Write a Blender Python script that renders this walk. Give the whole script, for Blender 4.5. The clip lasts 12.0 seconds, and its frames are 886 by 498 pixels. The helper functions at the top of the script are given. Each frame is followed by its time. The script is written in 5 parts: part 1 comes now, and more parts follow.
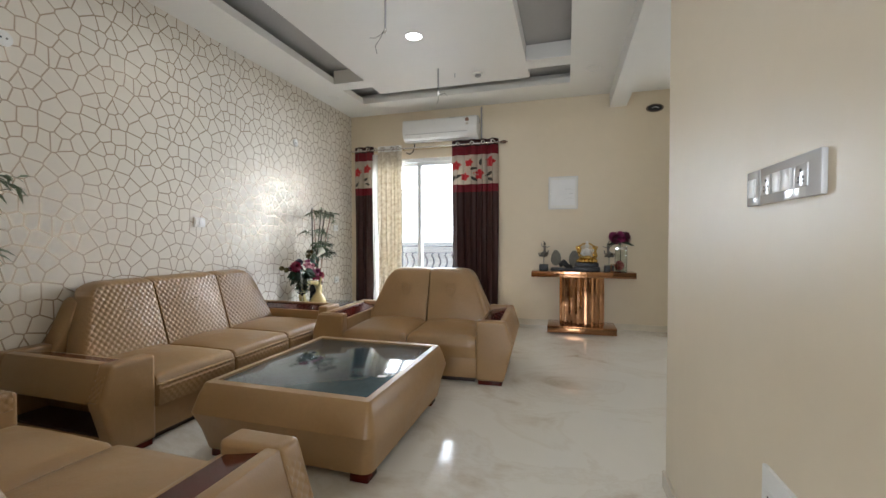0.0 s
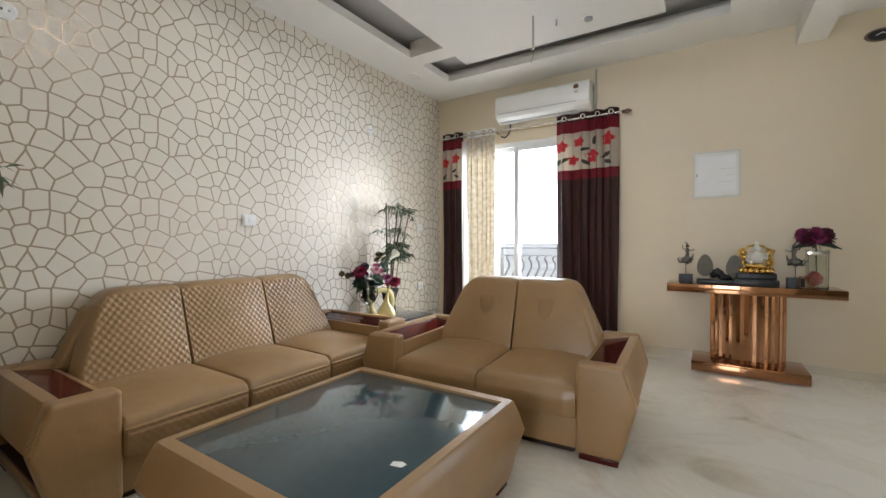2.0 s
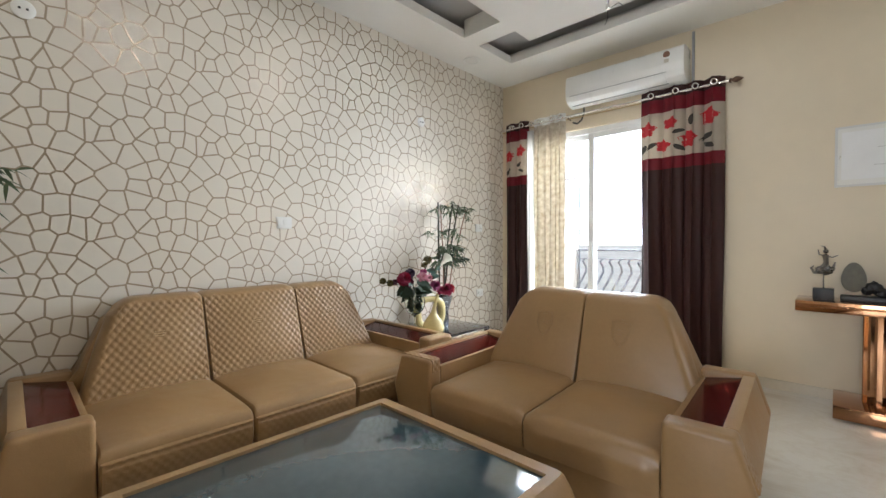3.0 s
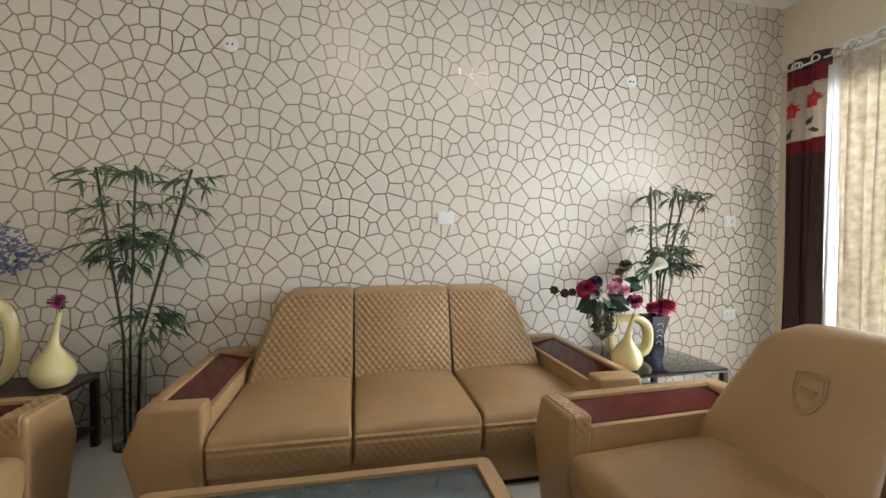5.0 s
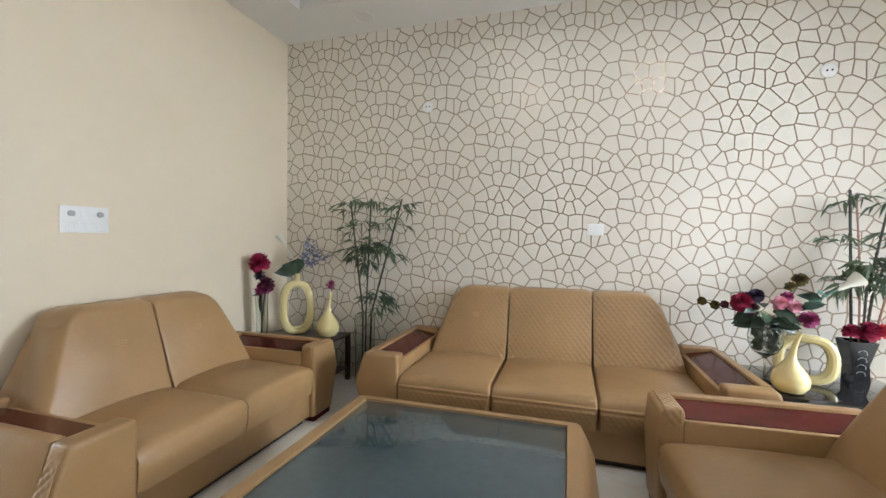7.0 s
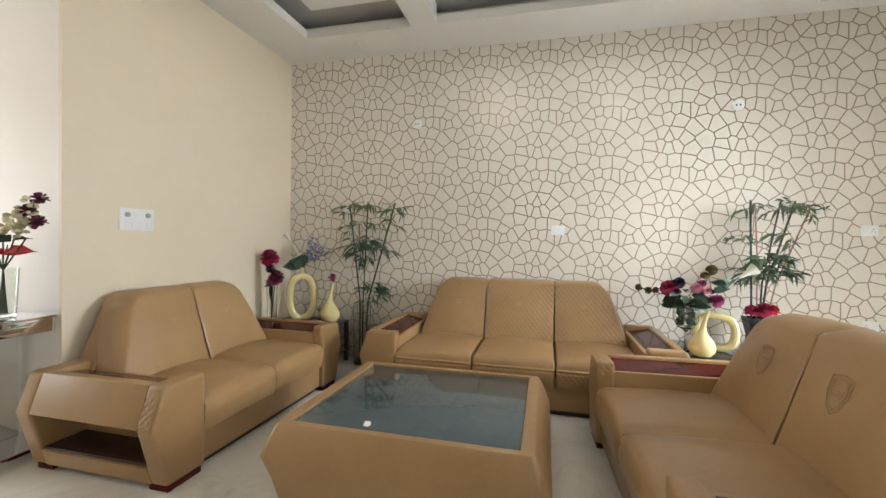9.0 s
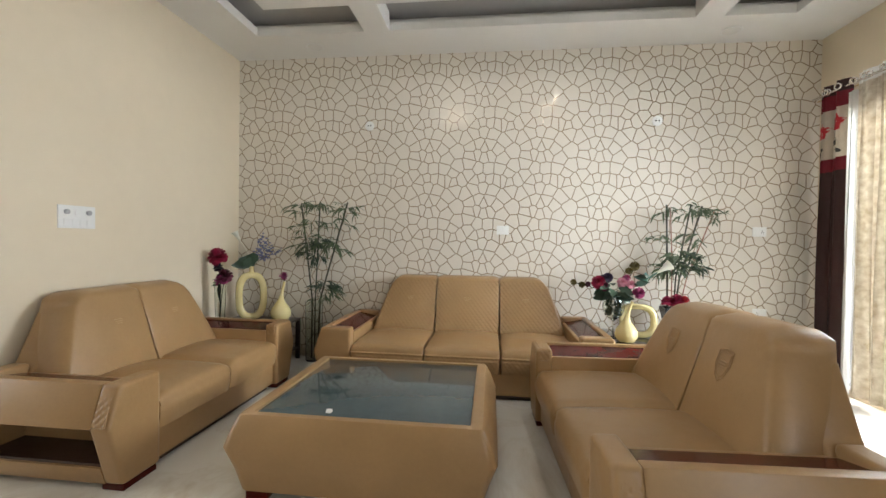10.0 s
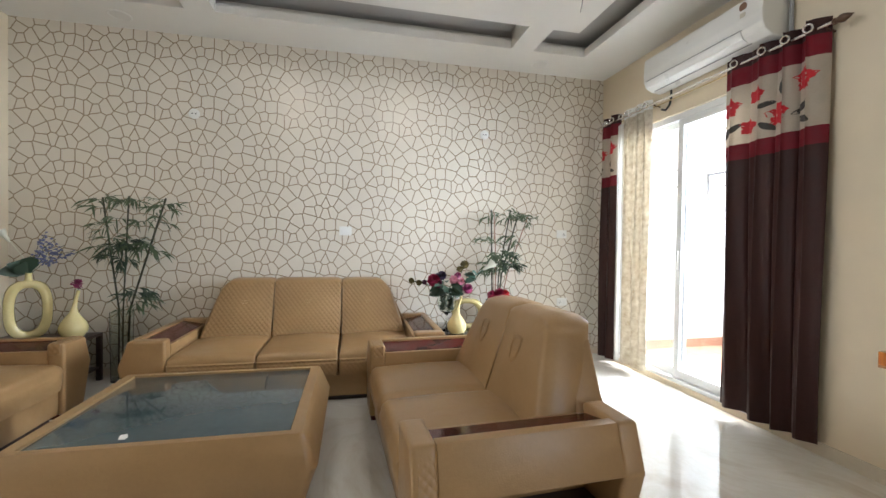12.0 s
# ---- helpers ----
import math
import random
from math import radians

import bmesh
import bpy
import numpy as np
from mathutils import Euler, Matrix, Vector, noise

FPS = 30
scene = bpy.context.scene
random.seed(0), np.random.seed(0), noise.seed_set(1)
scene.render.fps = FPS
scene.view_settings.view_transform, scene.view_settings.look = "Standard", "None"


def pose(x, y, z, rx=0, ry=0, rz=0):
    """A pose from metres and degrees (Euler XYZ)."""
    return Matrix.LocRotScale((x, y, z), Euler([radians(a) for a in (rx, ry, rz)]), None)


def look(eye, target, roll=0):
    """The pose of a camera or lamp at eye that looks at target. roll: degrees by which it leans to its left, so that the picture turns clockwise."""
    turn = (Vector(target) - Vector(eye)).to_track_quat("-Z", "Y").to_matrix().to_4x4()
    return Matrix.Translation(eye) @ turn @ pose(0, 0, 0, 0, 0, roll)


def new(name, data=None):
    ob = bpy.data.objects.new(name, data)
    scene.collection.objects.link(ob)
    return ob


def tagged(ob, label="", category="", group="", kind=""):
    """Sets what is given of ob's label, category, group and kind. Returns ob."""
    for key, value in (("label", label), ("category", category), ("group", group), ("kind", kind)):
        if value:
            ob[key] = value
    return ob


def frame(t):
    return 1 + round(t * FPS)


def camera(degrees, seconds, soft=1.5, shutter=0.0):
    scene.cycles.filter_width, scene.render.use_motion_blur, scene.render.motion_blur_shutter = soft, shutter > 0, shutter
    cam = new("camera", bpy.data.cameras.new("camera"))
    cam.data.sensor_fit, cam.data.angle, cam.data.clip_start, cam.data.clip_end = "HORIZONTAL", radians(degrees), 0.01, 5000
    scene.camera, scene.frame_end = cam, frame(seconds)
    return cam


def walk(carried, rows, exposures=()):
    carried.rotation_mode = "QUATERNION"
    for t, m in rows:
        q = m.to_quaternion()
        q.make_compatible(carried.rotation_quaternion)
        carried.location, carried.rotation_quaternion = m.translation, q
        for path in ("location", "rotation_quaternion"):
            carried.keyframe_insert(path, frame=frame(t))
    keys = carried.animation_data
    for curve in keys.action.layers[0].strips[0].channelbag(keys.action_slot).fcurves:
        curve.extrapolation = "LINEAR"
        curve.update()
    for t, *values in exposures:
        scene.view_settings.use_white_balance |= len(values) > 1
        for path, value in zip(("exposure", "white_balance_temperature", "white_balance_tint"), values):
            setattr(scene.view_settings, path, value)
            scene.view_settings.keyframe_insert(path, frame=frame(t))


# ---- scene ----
cam = camera(94.1, 12.0)
PATH = [
    (0, (0.069, 0.103, 1.137), (-0.503, 2.018, 1.095), 0.0),
    (0.5, (0.076, 0.345, 1.133), (-0.633, 2.215, 1.088), -0.0),
    (1, (0.04, 0.594, 1.131), (-0.803, 2.408, 1.088), 0.0),
    (1.5, (-0.008, 0.85, 1.119), (-0.962, 2.607, 1.08), -0.0),
    (2, (-0.04, 1.106, 1.13), (-1.119, 2.79, 1.094), 0.0),
    (2.5, (-0.03, 1.385, 1.166), (-1.261, 2.961, 1.123), -0.0),
    (2.7, (-0.076, 1.484, 1.159), (-1.363, 3.015, 1.121), -0.1),
    (4.3, (-0.272, 2.179, 1.191), (-2.073, 3.046, 1.12), 0.5),
    (4.5, (-0.313, 2.253, 1.181), (-2.166, 3.003, 1.119), 0.4),
    (5, (-0.367, 2.426, 1.169), (-2.323, 2.838, 1.113), 0.4),
    (5.5, (-0.307, 2.564, 1.18), (-2.305, 2.627, 1.131), 0.4),
    (6, (-0.154, 2.652, 1.194), (-2.141, 2.424, 1.152), 0.4),
    (6.5, (0.01, 2.751, 1.207), (-1.939, 2.306, 1.163), 0.5),
    (7, (0.18, 2.825, 1.199), (-1.733, 2.241, 1.162), 0.6),
    (7.2, (0.259, 2.843, 1.194), (-1.644, 2.227, 1.157), 0.7),
    (8.8, (0.703, 2.902, 1.17), (-1.228, 2.383, 1.143), 0.7),
    (9, (0.742, 2.907, 1.176), (-1.199, 2.425, 1.144), 0.8),
    (9.5, (0.842, 2.89, 1.17), (-1.124, 2.526, 1.137), 0.9),
    (10, (0.92, 2.9, 1.176), (-1.066, 2.671, 1.142), 0.9),
    (10.5, (0.971, 2.918, 1.175), (-1.027, 2.839, 1.143), 0.9),
    (11, (0.997, 2.945, 1.187), (-1.001, 3.03, 1.153), 0.9),
    (11.5, (1.013, 3.004, 1.193), (-0.97, 3.256, 1.16), 1.0),
    (12, (1.012, 3.079, 1.206), (-0.941, 3.508, 1.172), 0.9),
]
EXPOSURES = [(0.0, -0.09, 6020, 10), (1.0, 0.02, 6000, 10), (2.5, 0.13, 6000, 10), (4.5, 0.17, 6050, 10), (5.0, 0.16, 6100, 10), (6.5, 0.37, 5900, 10), (7.0, 0.35, 5900, 10), (9.0, 0.33, 6250, 10), (10.5, 0.21, 6200, 10), (12.0, 0.21, 6000, 10)]
walk(cam, [(t, look(eye, target, roll)) for t, eye, target, roll in PATH], EXPOSURES)

# ---- world and light ----
world = bpy.data.worlds.new("world")
scene.world = world
world.use_nodes = True
_wn = world.node_tree.nodes
_sky = _wn.new("ShaderNodeTexSky")
_sky.sky_type = "NISHITA"
_sky.sun_disc = False
_sky.sun_elevation = radians(70)
_sky.sun_rotation = radians(-12)
_sky.dust_density = 4.0
world.node_tree.links.new(_sky.outputs[0], _wn["Background"].inputs[0])
_wn["Background"].inputs[1].default_value = 0.12


def lamp(name, kind, m, energy, color=(1, 1, 1), **kw):
    d = bpy.data.lights.new(name, kind)
    d.energy, d.color = energy, color
    if kind == "AREA":
        d.shape, d.size, d.size_y = "RECTANGLE", kw["size"], kw["size_y"]
    if kind == "SUN":
        d.angle = radians(kw["angle"])
    if kind == "SPOT":
        d.spot_size, d.spot_blend, d.shadow_soft_size = radians(kw["cone"]), 0.12, kw["radius"]
    ob = new(name, d)
    ob.matrix_world = m
    return ob


lamp("sun", "SUN", look((-1.0, 16.2, 30), (-1.9, 5.6, 0)), 2.2, (1.0, 0.94, 0.85), angle=0.6)
# daylight through the balcony opening; dining and hall lamps fill from added, unseen openings
lamp("balcony_daylight", "AREA", look((-1.3, 8.12, 2.22), (-1.3, 0, 2.22)), 790, (0.92, 0.97, 1.0), size=3.8, size_y=2.24)
lamp("dining_fill_lamp", "AREA", look((2.95, 5.86, 1.5), (2.95, 0, 1.4)), 42, (0.93, 0.97, 1.0), size=1.65, size_y=1.75)
# added behind the camera to brighten faces that look south
lamp("hall_fill_lamp", "AREA", look((-0.2, -3.28, 1.5), (-0.2, 0, 1.4)), 78, (0.92, 0.96, 1.0), size=1.15, size_y=1.75)


# ---- materials ----
def mat(name, color, rough=0.5, metal=0.0, **kw):
    """Base shader with two scales of colour variation, roughness wear and fine relief."""
    m = bpy.data.materials.new(name)
    m.use_nodes = True
    nt = m.node_tree
    b = nt.nodes["Principled BSDF"]
    b.inputs["Base Color"].default_value = (*color, 1)
    b.inputs["Roughness"].default_value = rough
    b.inputs["Metallic"].default_value = metal
    if "coat" in kw:
        b.inputs["Coat Weight"].default_value = kw["coat"]
        b.inputs["Coat Roughness"].default_value = kw.get("coat_rough", 0.05)
    if "ior" in kw:
        b.inputs["IOR"].default_value = kw["ior"]
    if "trans" in kw:
        b.inputs["Transmission Weight"].default_value = kw["trans"]
    if "spec" in kw:
        b.inputs["Specular IOR Level"].default_value = kw["spec"]
    if "emit" in kw:
        b.inputs["Emission Color"].default_value = (*kw.get("emit_color", color), 1)
        b.inputs["Emission Strength"].default_value = kw["emit"]
    if "sub" in kw:
        b.inputs["Subsurface Weight"].default_value = kw["sub"]
        b.inputs["Subsurface Radius"].default_value = (0.02, 0.015, 0.01)
    var, scale = kw.get("var", 0.0), kw.get("scale", 3.0)
    if var or "bump" in kw:
        tc = nt.nodes.new("ShaderNodeTexCoord")
    if var:
        big = nt.nodes.new("ShaderNodeTexNoise")
        big.inputs["Scale"].default_value = scale
        big.inputs["Detail"].default_value = 6
        fine = nt.nodes.new("ShaderNodeTexNoise")
        fine.inputs["Scale"].default_value = scale * 14
        fine.inputs["Detail"].default_value = 3
        add = nt.nodes.new("ShaderNodeMath")
        add.operation = "MULTIPLY_ADD"
        add.inputs[1].default_value = 0.35
        nt.links.new(tc.outputs["Object"], big.inputs["Vector"])
        nt.links.new(tc.outputs["Object"], fine.inputs["Vector"])
        nt.links.new(fine.outputs["Fac"], add.inputs[0])
        nt.links.new(big.outputs["Fac"], add.inputs[2])
        ramp = nt.nodes.new("ShaderNodeValToRGB")
        ramp.color_ramp.elements[0].position, ramp.color_ramp.elements[1].position = 0.42, 0.95
        dark = kw.get("dark", tuple(c * (1 - var) for c in color))
        ramp.color_ramp.elements[0].color = (*dark, 1)
        ramp.color_ramp.elements[1].color = (*[min(1, c * (1 + var * 0.5)) for c in color], 1)
        nt.links.new(add.outputs[0], ramp.inputs[0])
        nt.links.new(ramp.outputs[0], b.inputs["Base Color"])
        rr = nt.nodes.new("ShaderNodeMapRange")
        rr.inputs["From Min"].default_value, rr.inputs["From Max"].default_value = 0.3, 0.7
        rr.inputs["To Min"].default_value, rr.inputs["To Max"].default_value = rough * 0.85, min(1, rough * 1.2)
        nt.links.new(big.outputs["Fac"], rr.inputs["Value"])
        nt.links.new(rr.outputs[0], b.inputs["Roughness"])
    if "bump" in kw:
        bs, bd = kw["bump"]
        n = nt.nodes.new("ShaderNodeTexNoise")
        n.inputs["Scale"].default_value = bs
        n.inputs["Detail"].default_value = 4
        nt.links.new(tc.outputs["Object"], n.inputs["Vector"])
        bp = nt.nodes.new("ShaderNodeBump")
        bp.inputs["Strength"].default_value = 0.6
        bp.inputs["Distance"].default_value = bd
        nt.links.new(n.outputs["Fac"], bp.inputs["Height"])
        nt.links.new(bp.outputs[0], b.inputs["Normal"])
    return m


def marble_material():
    m = mat("cream_marble", (0.66, 0.62, 0.54), 0.09)
    nt = m.node_tree
    b = nt.nodes["Principled BSDF"]
    tc = nt.nodes.new("ShaderNodeTexCoord")
    mp = nt.nodes.new("ShaderNodeMapping")
    mp.inputs["Scale"].default_value = (0.8, 1.3, 1)
    mp.inputs["Rotation"].default_value = (0, 0, 0.35)
    nt.links.new(tc.outputs["Object"], mp.inputs[0])
    warp = nt.nodes.new("ShaderNodeTexNoise")
    warp.inputs["Scale"].default_value = 0.9
    warp.inputs["Detail"].default_value = 9
    warp.inputs["Roughness"].default_value = 0.62
    warp.inputs["Distortion"].default_value = 1.6
    nt.links.new(mp.outputs[0], warp.inputs["Vector"])
    ramp = nt.nodes.new("ShaderNodeValToRGB")
    e = ramp.color_ramp.elements
    e[0].position, e[0].color = 0.30, (0.46, 0.40, 0.31, 1)
    e[1].position, e[1].color = 0.62, (0.73, 0.70, 0.63, 1)
    for p, c in ((0.38, (0.62, 0.565, 0.475, 1)), (0.47, (0.73, 0.70, 0.63, 1)), (0.50, (0.69, 0.65, 0.57, 1)), (0.53, (0.74, 0.71, 0.64, 1))):
        n = e.new(p)
        n.color = c
    nt.links.new(warp.outputs["Fac"], ramp.inputs[0])
    nt.links.new(ramp.outputs[0], b.inputs["Base Color"])
    dirt = nt.nodes.new("ShaderNodeTexNoise")
    dirt.inputs["Scale"].default_value = 3.5
    dirt.inputs["Detail"].default_value = 5
    nt.links.new(tc.outputs["Object"], dirt.inputs["Vector"])
    rr = nt.nodes.new("ShaderNodeMapRange")
    rr.inputs["To Min"].default_value, rr.inputs["To Max"].default_value = 0.04, 0.13
    nt.links.new(dirt.outputs["Fac"], rr.inputs["Value"])
    nt.links.new(rr.outputs[0], b.inputs["Roughness"])
    return m


BRONZE = mat("bronze_print", (0.36, 0.29, 0.213), 0.33, 1.0, var=0.08, scale=3)
WALLPAPER = mat("pearl_paper", (0.715, 0.665, 0.585), 0.45, var=0.05, scale=1.3, spec=0.22, bump=(260, 0.0003))
MARBLE = marble_material()
PAINT = mat("cream_paint", (0.715, 0.62, 0.468), 0.42, var=0.05, scale=0.8, bump=(35, 0.0006))
# paler, cooler copy of the cream paint: hall daylight is put into the colour
PAINT_DAYLIT = mat("daylit_paint", (0.74, 0.70, 0.66), 0.5, var=0.04, scale=0.8, bump=(35, 0.0006))
CEIL = mat("ceiling_paint", (0.78, 0.77, 0.74), 0.55, var=0.03, scale=0.9)
# darker copy of the ceiling paint: the channel's shade is put into the colour
COVE_SHADE = mat("cove_shade", (0.42, 0.41, 0.40), 0.7, var=0.08, scale=2)
SKIRT = mat("skirting_marble", (0.66, 0.60, 0.49), 0.2, var=0.12, scale=2.5)
LEATHER = mat("tan_leather", (0.335, 0.202, 0.088), 0.34, var=0.12, spec=0.5, coat=0.08, coat_rough=0.25, scale=4.0, bump=(190, 0.0011))


def add_wrinkles(m, scale, distance):
    """Slack wrinkles and soft dents over the fine grain of a hide."""
    nt = m.node_tree
    b = nt.nodes["Principled BSDF"]
    grain = b.inputs["Normal"].links[0].from_socket
    tc = nt.nodes.new("ShaderNodeTexCoord")
    n = nt.nodes.new("ShaderNodeTexNoise")
    n.inputs["Scale"].default_value, n.inputs["Detail"].default_value, n.inputs["Distortion"].default_value = scale, 3, 0.3
    bp = nt.nodes.new("ShaderNodeBump")
    bp.inputs["Strength"].default_value, bp.inputs["Distance"].default_value = 0.7, distance
    nt.links.new(tc.outputs["Object"], n.inputs["Vector"])
    nt.links.new(n.outputs["Fac"], bp.inputs["Height"])
    nt.links.new(grain, bp.inputs["Normal"])
    nt.links.new(bp.outputs[0], b.inputs["Normal"])


add_wrinkles(LEATHER, 9.0, 0.0045)
WOOD = mat("mahogany", (0.080, 0.009, 0.006), 0.12, var=0.45, scale=7, spec=0.16)
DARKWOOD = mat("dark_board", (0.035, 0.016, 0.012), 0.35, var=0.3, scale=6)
GLASS_TOP = mat("grey_table_glass", (0.046, 0.078, 0.092), 0.10, var=0.24, scale=2.0, ior=1.5, coat=0.3, coat_rough=0.03)
STITCH = mat("stitching", (0.41, 0.265, 0.13), 0.6)
WHITE = mat("white_plastic", (0.78, 0.78, 0.76), 0.3, var=0.03, scale=5)
GREY_PL = mat("grey_plastic", (0.35, 0.35, 0.36), 0.4)
BLACK = mat("black_plastic", (0.02, 0.02, 0.022), 0.35)
CHROME = mat("chrome", (0.75, 0.74, 0.72), 0.16, 1.0)
ROD = mat("bronze_rod", (0.16, 0.10, 0.07), 0.35, 0.8)
COPPER = mat("copper_mirror", (0.38, 0.195, 0.10), 0.07, 1.0, var=0.06, scale=4)
ALU = mat("white_aluminium", (0.74, 0.75, 0.76), 0.35, var=0.03, scale=3)
GLASS = mat("clear_glass", (0.95, 0.97, 0.97), 0.0, trans=1.0, ior=1.45)
TERRACOTTA = mat("terracotta", (0.42, 0.22, 0.14), 0.55, var=0.25, scale=6)
OUTWHITE = mat("outside_white", (0.60, 0.60, 0.59), 0.8, var=0.05, scale=1)
RAILMAT = mat("grey_railing", (0.12, 0.13, 0.15), 0.45, 0.3)
LAMP_ON = mat("lit_diffuser", (1, 0.98, 0.93), 0.5, emit=14.0)
LAMP_OFF = mat("unlit_diffuser", (0.72, 0.71, 0.68), 0.4)


# ---- mesh helpers ----
def link(name, bm, material, smooth=True, sharp=35):
    me = bpy.data.meshes.new(name)
    bmesh.ops.recalc_face_normals(bm, faces=bm.faces)
    bm.to_mesh(me)
    bm.free()
    if material:
        me.materials.append(material)
    if smooth:
        for p in me.polygons:
            p.use_smooth = True
        me.set_sharp_from_angle(angle=radians(sharp))
    return new(name, me)


def part(name, bm, material, parent, label="", at=None, smooth=True):
    ob = link(name, bm, material, smooth)
    ob.parent = parent
    if at is not None:
        ob.matrix_basis = at
    return tagged(ob, label)


def thing(name, m, label, category, group=""):
    ob = new(name)
    ob.empty_display_size = 0.1
    ob.matrix_basis = m
    return tagged(ob, label, category, group)


def box(bm, x0, x1, y0, y1, z0, z1, bevel=0.0, seg=2):
    r = bmesh.ops.create_cube(bm, size=1)
    vs = r["verts"]
    for v in vs:
        v.co = Vector((x0 + (v.co.x + 0.5) * (x1 - x0), y0 + (v.co.y + 0.5) * (y1 - y0), z0 + (v.co.z + 0.5) * (z1 - z0)))
    if bevel:
        es = {e for v in vs for e in v.link_edges}
        bmesh.ops.bevel(bm, geom=list(es), offset=bevel, segments=seg, profile=0.6, affect="EDGES")
    return bm


def boxed(*args, **kw):
    return box(bmesh.new(), *args, **kw)


def prism(bm, poly, axis, a, b, bevel=0.0, seg=2):
    """Extrudes a polygon: axis 'x' takes (y, z) points, 'y' takes (x, z), 'z' takes (x, y)."""
    def at(p, q):
        return {"x": (q, p[0], p[1]), "y": (p[0], q, p[1]), "z": (p[0], p[1], q)}[axis]
    lo = [bm.verts.new(at(p, a)) for p in poly]
    hi = [bm.verts.new(at(p, b)) for p in poly]
    n = len(poly)
    fs = [bm.faces.new(lo), bm.faces.new(hi)]
    for i in range(n):
        fs.append(bm.faces.new((lo[i], lo[(i + 1) % n], hi[(i + 1) % n], hi[i])))
    bmesh.ops.recalc_face_normals(bm, faces=fs)
    if bevel:
        es = {e for f in fs for e in f.edges}
        bmesh.ops.bevel(bm, geom=list(es), offset=bevel, segments=seg, profile=0.6, affect="EDGES")
    return bm


def lathe(bm, profile, seg=24, cx=0, cy=0, cap=True):
    rings = []
    for r, z in profile:
        rings.append([bm.verts.new((cx + r * math.cos(2 * math.pi * i / seg), cy + r * math.sin(2 * math.pi * i / seg), z)) for i in range(seg)])
    for p, q in zip(rings, rings[1:]):
        for i in range(seg):
            bm.faces.new((p[i], p[(i + 1) % seg], q[(i + 1) % seg], q[i]))
    if cap:
        bm.faces.new(rings[0][::-1])
        bm.faces.new(rings[-1])
    return bm


def tube(bm, pts, radius, seg=8, cap=True):
    pts = [Vector(p) for p in pts]
    rad = radius if isinstance(radius, (list, tuple)) else [radius] * len(pts)
    up = Vector((0, 0, 1))
    rings = []
    side = None
    for i, p in enumerate(pts):
        d = (pts[min(i + 1, len(pts) - 1)] - pts[max(i - 1, 0)]).normalized()
        if side is None:
            side = d.cross(up) if abs(d.z) < 0.9 else d.cross(Vector((1, 0, 0)))
        side = (side - d * side.dot(d)).normalized()
        other = d.cross(side)
        rings.append([bm.verts.new(p + rad[i] * (math.cos(2 * math.pi * k / seg) * side + math.sin(2 * math.pi * k / seg) * other)) for k in range(seg)])
    for p, q in zip(rings, rings[1:]):
        for k in range(seg):
            bm.faces.new((p[k], p[(k + 1) % seg], q[(k + 1) % seg], q[k]))
    if cap:
        bm.faces.new(rings[0][::-1])
        bm.faces.new(rings[-1])
    return bm


def structure(name, bm, material, label, category="", smooth=False):
    return tagged(link(name, bm, material, smooth), label, category or name.split("_")[0], "", "structure")


# ---- the room ----
XW, YN, YF, ZC = -3.075, 0.31, 5.755, 3.0
XR, YB = 4.2, -3.2
WX0, WX1, WZ0, WZ1 = -2.86, -1.14, 0.045, 2.33

floor = structure("floor", boxed(XW - 0.2, XR + 0.2, YB - 0.2, YF + 0.2, -0.2, 0.0), MARBLE, "polished cream marble floor with brownish veins", "floor")

wall_west = structure("wall_west", boxed(XW - 0.2, XW, YN - 0.2, YF + 0.2, 0, 3.3), BRONZE, "off-white wallpaper with bronze crackle lines", "wall")
bm = bmesh.new()
box(bm, XW, WX0, YF, YF + 0.2, 0, 3.3)
box(bm, WX1, 2.1, YF, YF + 0.2, 0, 3.3)
# unseen gap at x 2.1 to 3.8, added for the dining fill lamp
box(bm, 3.8, XR, YF, YF + 0.2, 0, 3.3)
box(bm, 2.1, 3.8, YF, YF + 0.2, 0, 0.6)
box(bm, 2.1, 3.8, YF, YF + 0.2, 2.4, 3.3)
box(bm, WX0, WX1, YF, YF + 0.2, WZ1, 3.3)
box(bm, WX0, WX1, YF, YF + 0.2, 0, WZ0)
structure("wall_north", bm, PAINT, "cream painted wall with a balcony door opening", "wall")
NEAR_END = -0.963
structure("wall_south", boxed(XW, NEAR_END, YN - 0.02, YN, 0, 3.3), PAINT, "cream painted wall behind a two-seat sofa", "wall")
PX, PY = 0.515, 2.2
structure("wall_pillar", boxed(PX, PX + 0.9, YB, PY, 0, 3.3, bevel=0.004), PAINT, "cream painted wall end beside the entrance", "wall")
structure("wall_east", boxed(XR, XR + 0.2, YB, YF + 0.2, 0, 3.3), PAINT, "cream painted wall of the dining side", "wall")
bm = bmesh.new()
# unseen opening at x -0.8 to 0.4, added for the hall fill lamp
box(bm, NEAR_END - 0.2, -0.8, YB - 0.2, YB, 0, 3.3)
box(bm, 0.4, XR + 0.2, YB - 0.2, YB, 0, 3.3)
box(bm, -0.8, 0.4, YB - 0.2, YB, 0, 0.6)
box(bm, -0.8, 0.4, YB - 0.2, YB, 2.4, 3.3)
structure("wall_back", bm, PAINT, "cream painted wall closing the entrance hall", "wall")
structure("wall_hall", boxed(XW, NEAR_END, YB, YN - 0.02, 0, 3.3), PAINT_DAYLIT, "painted wall of the entrance hall with daylight put into its pale colour", "wall")

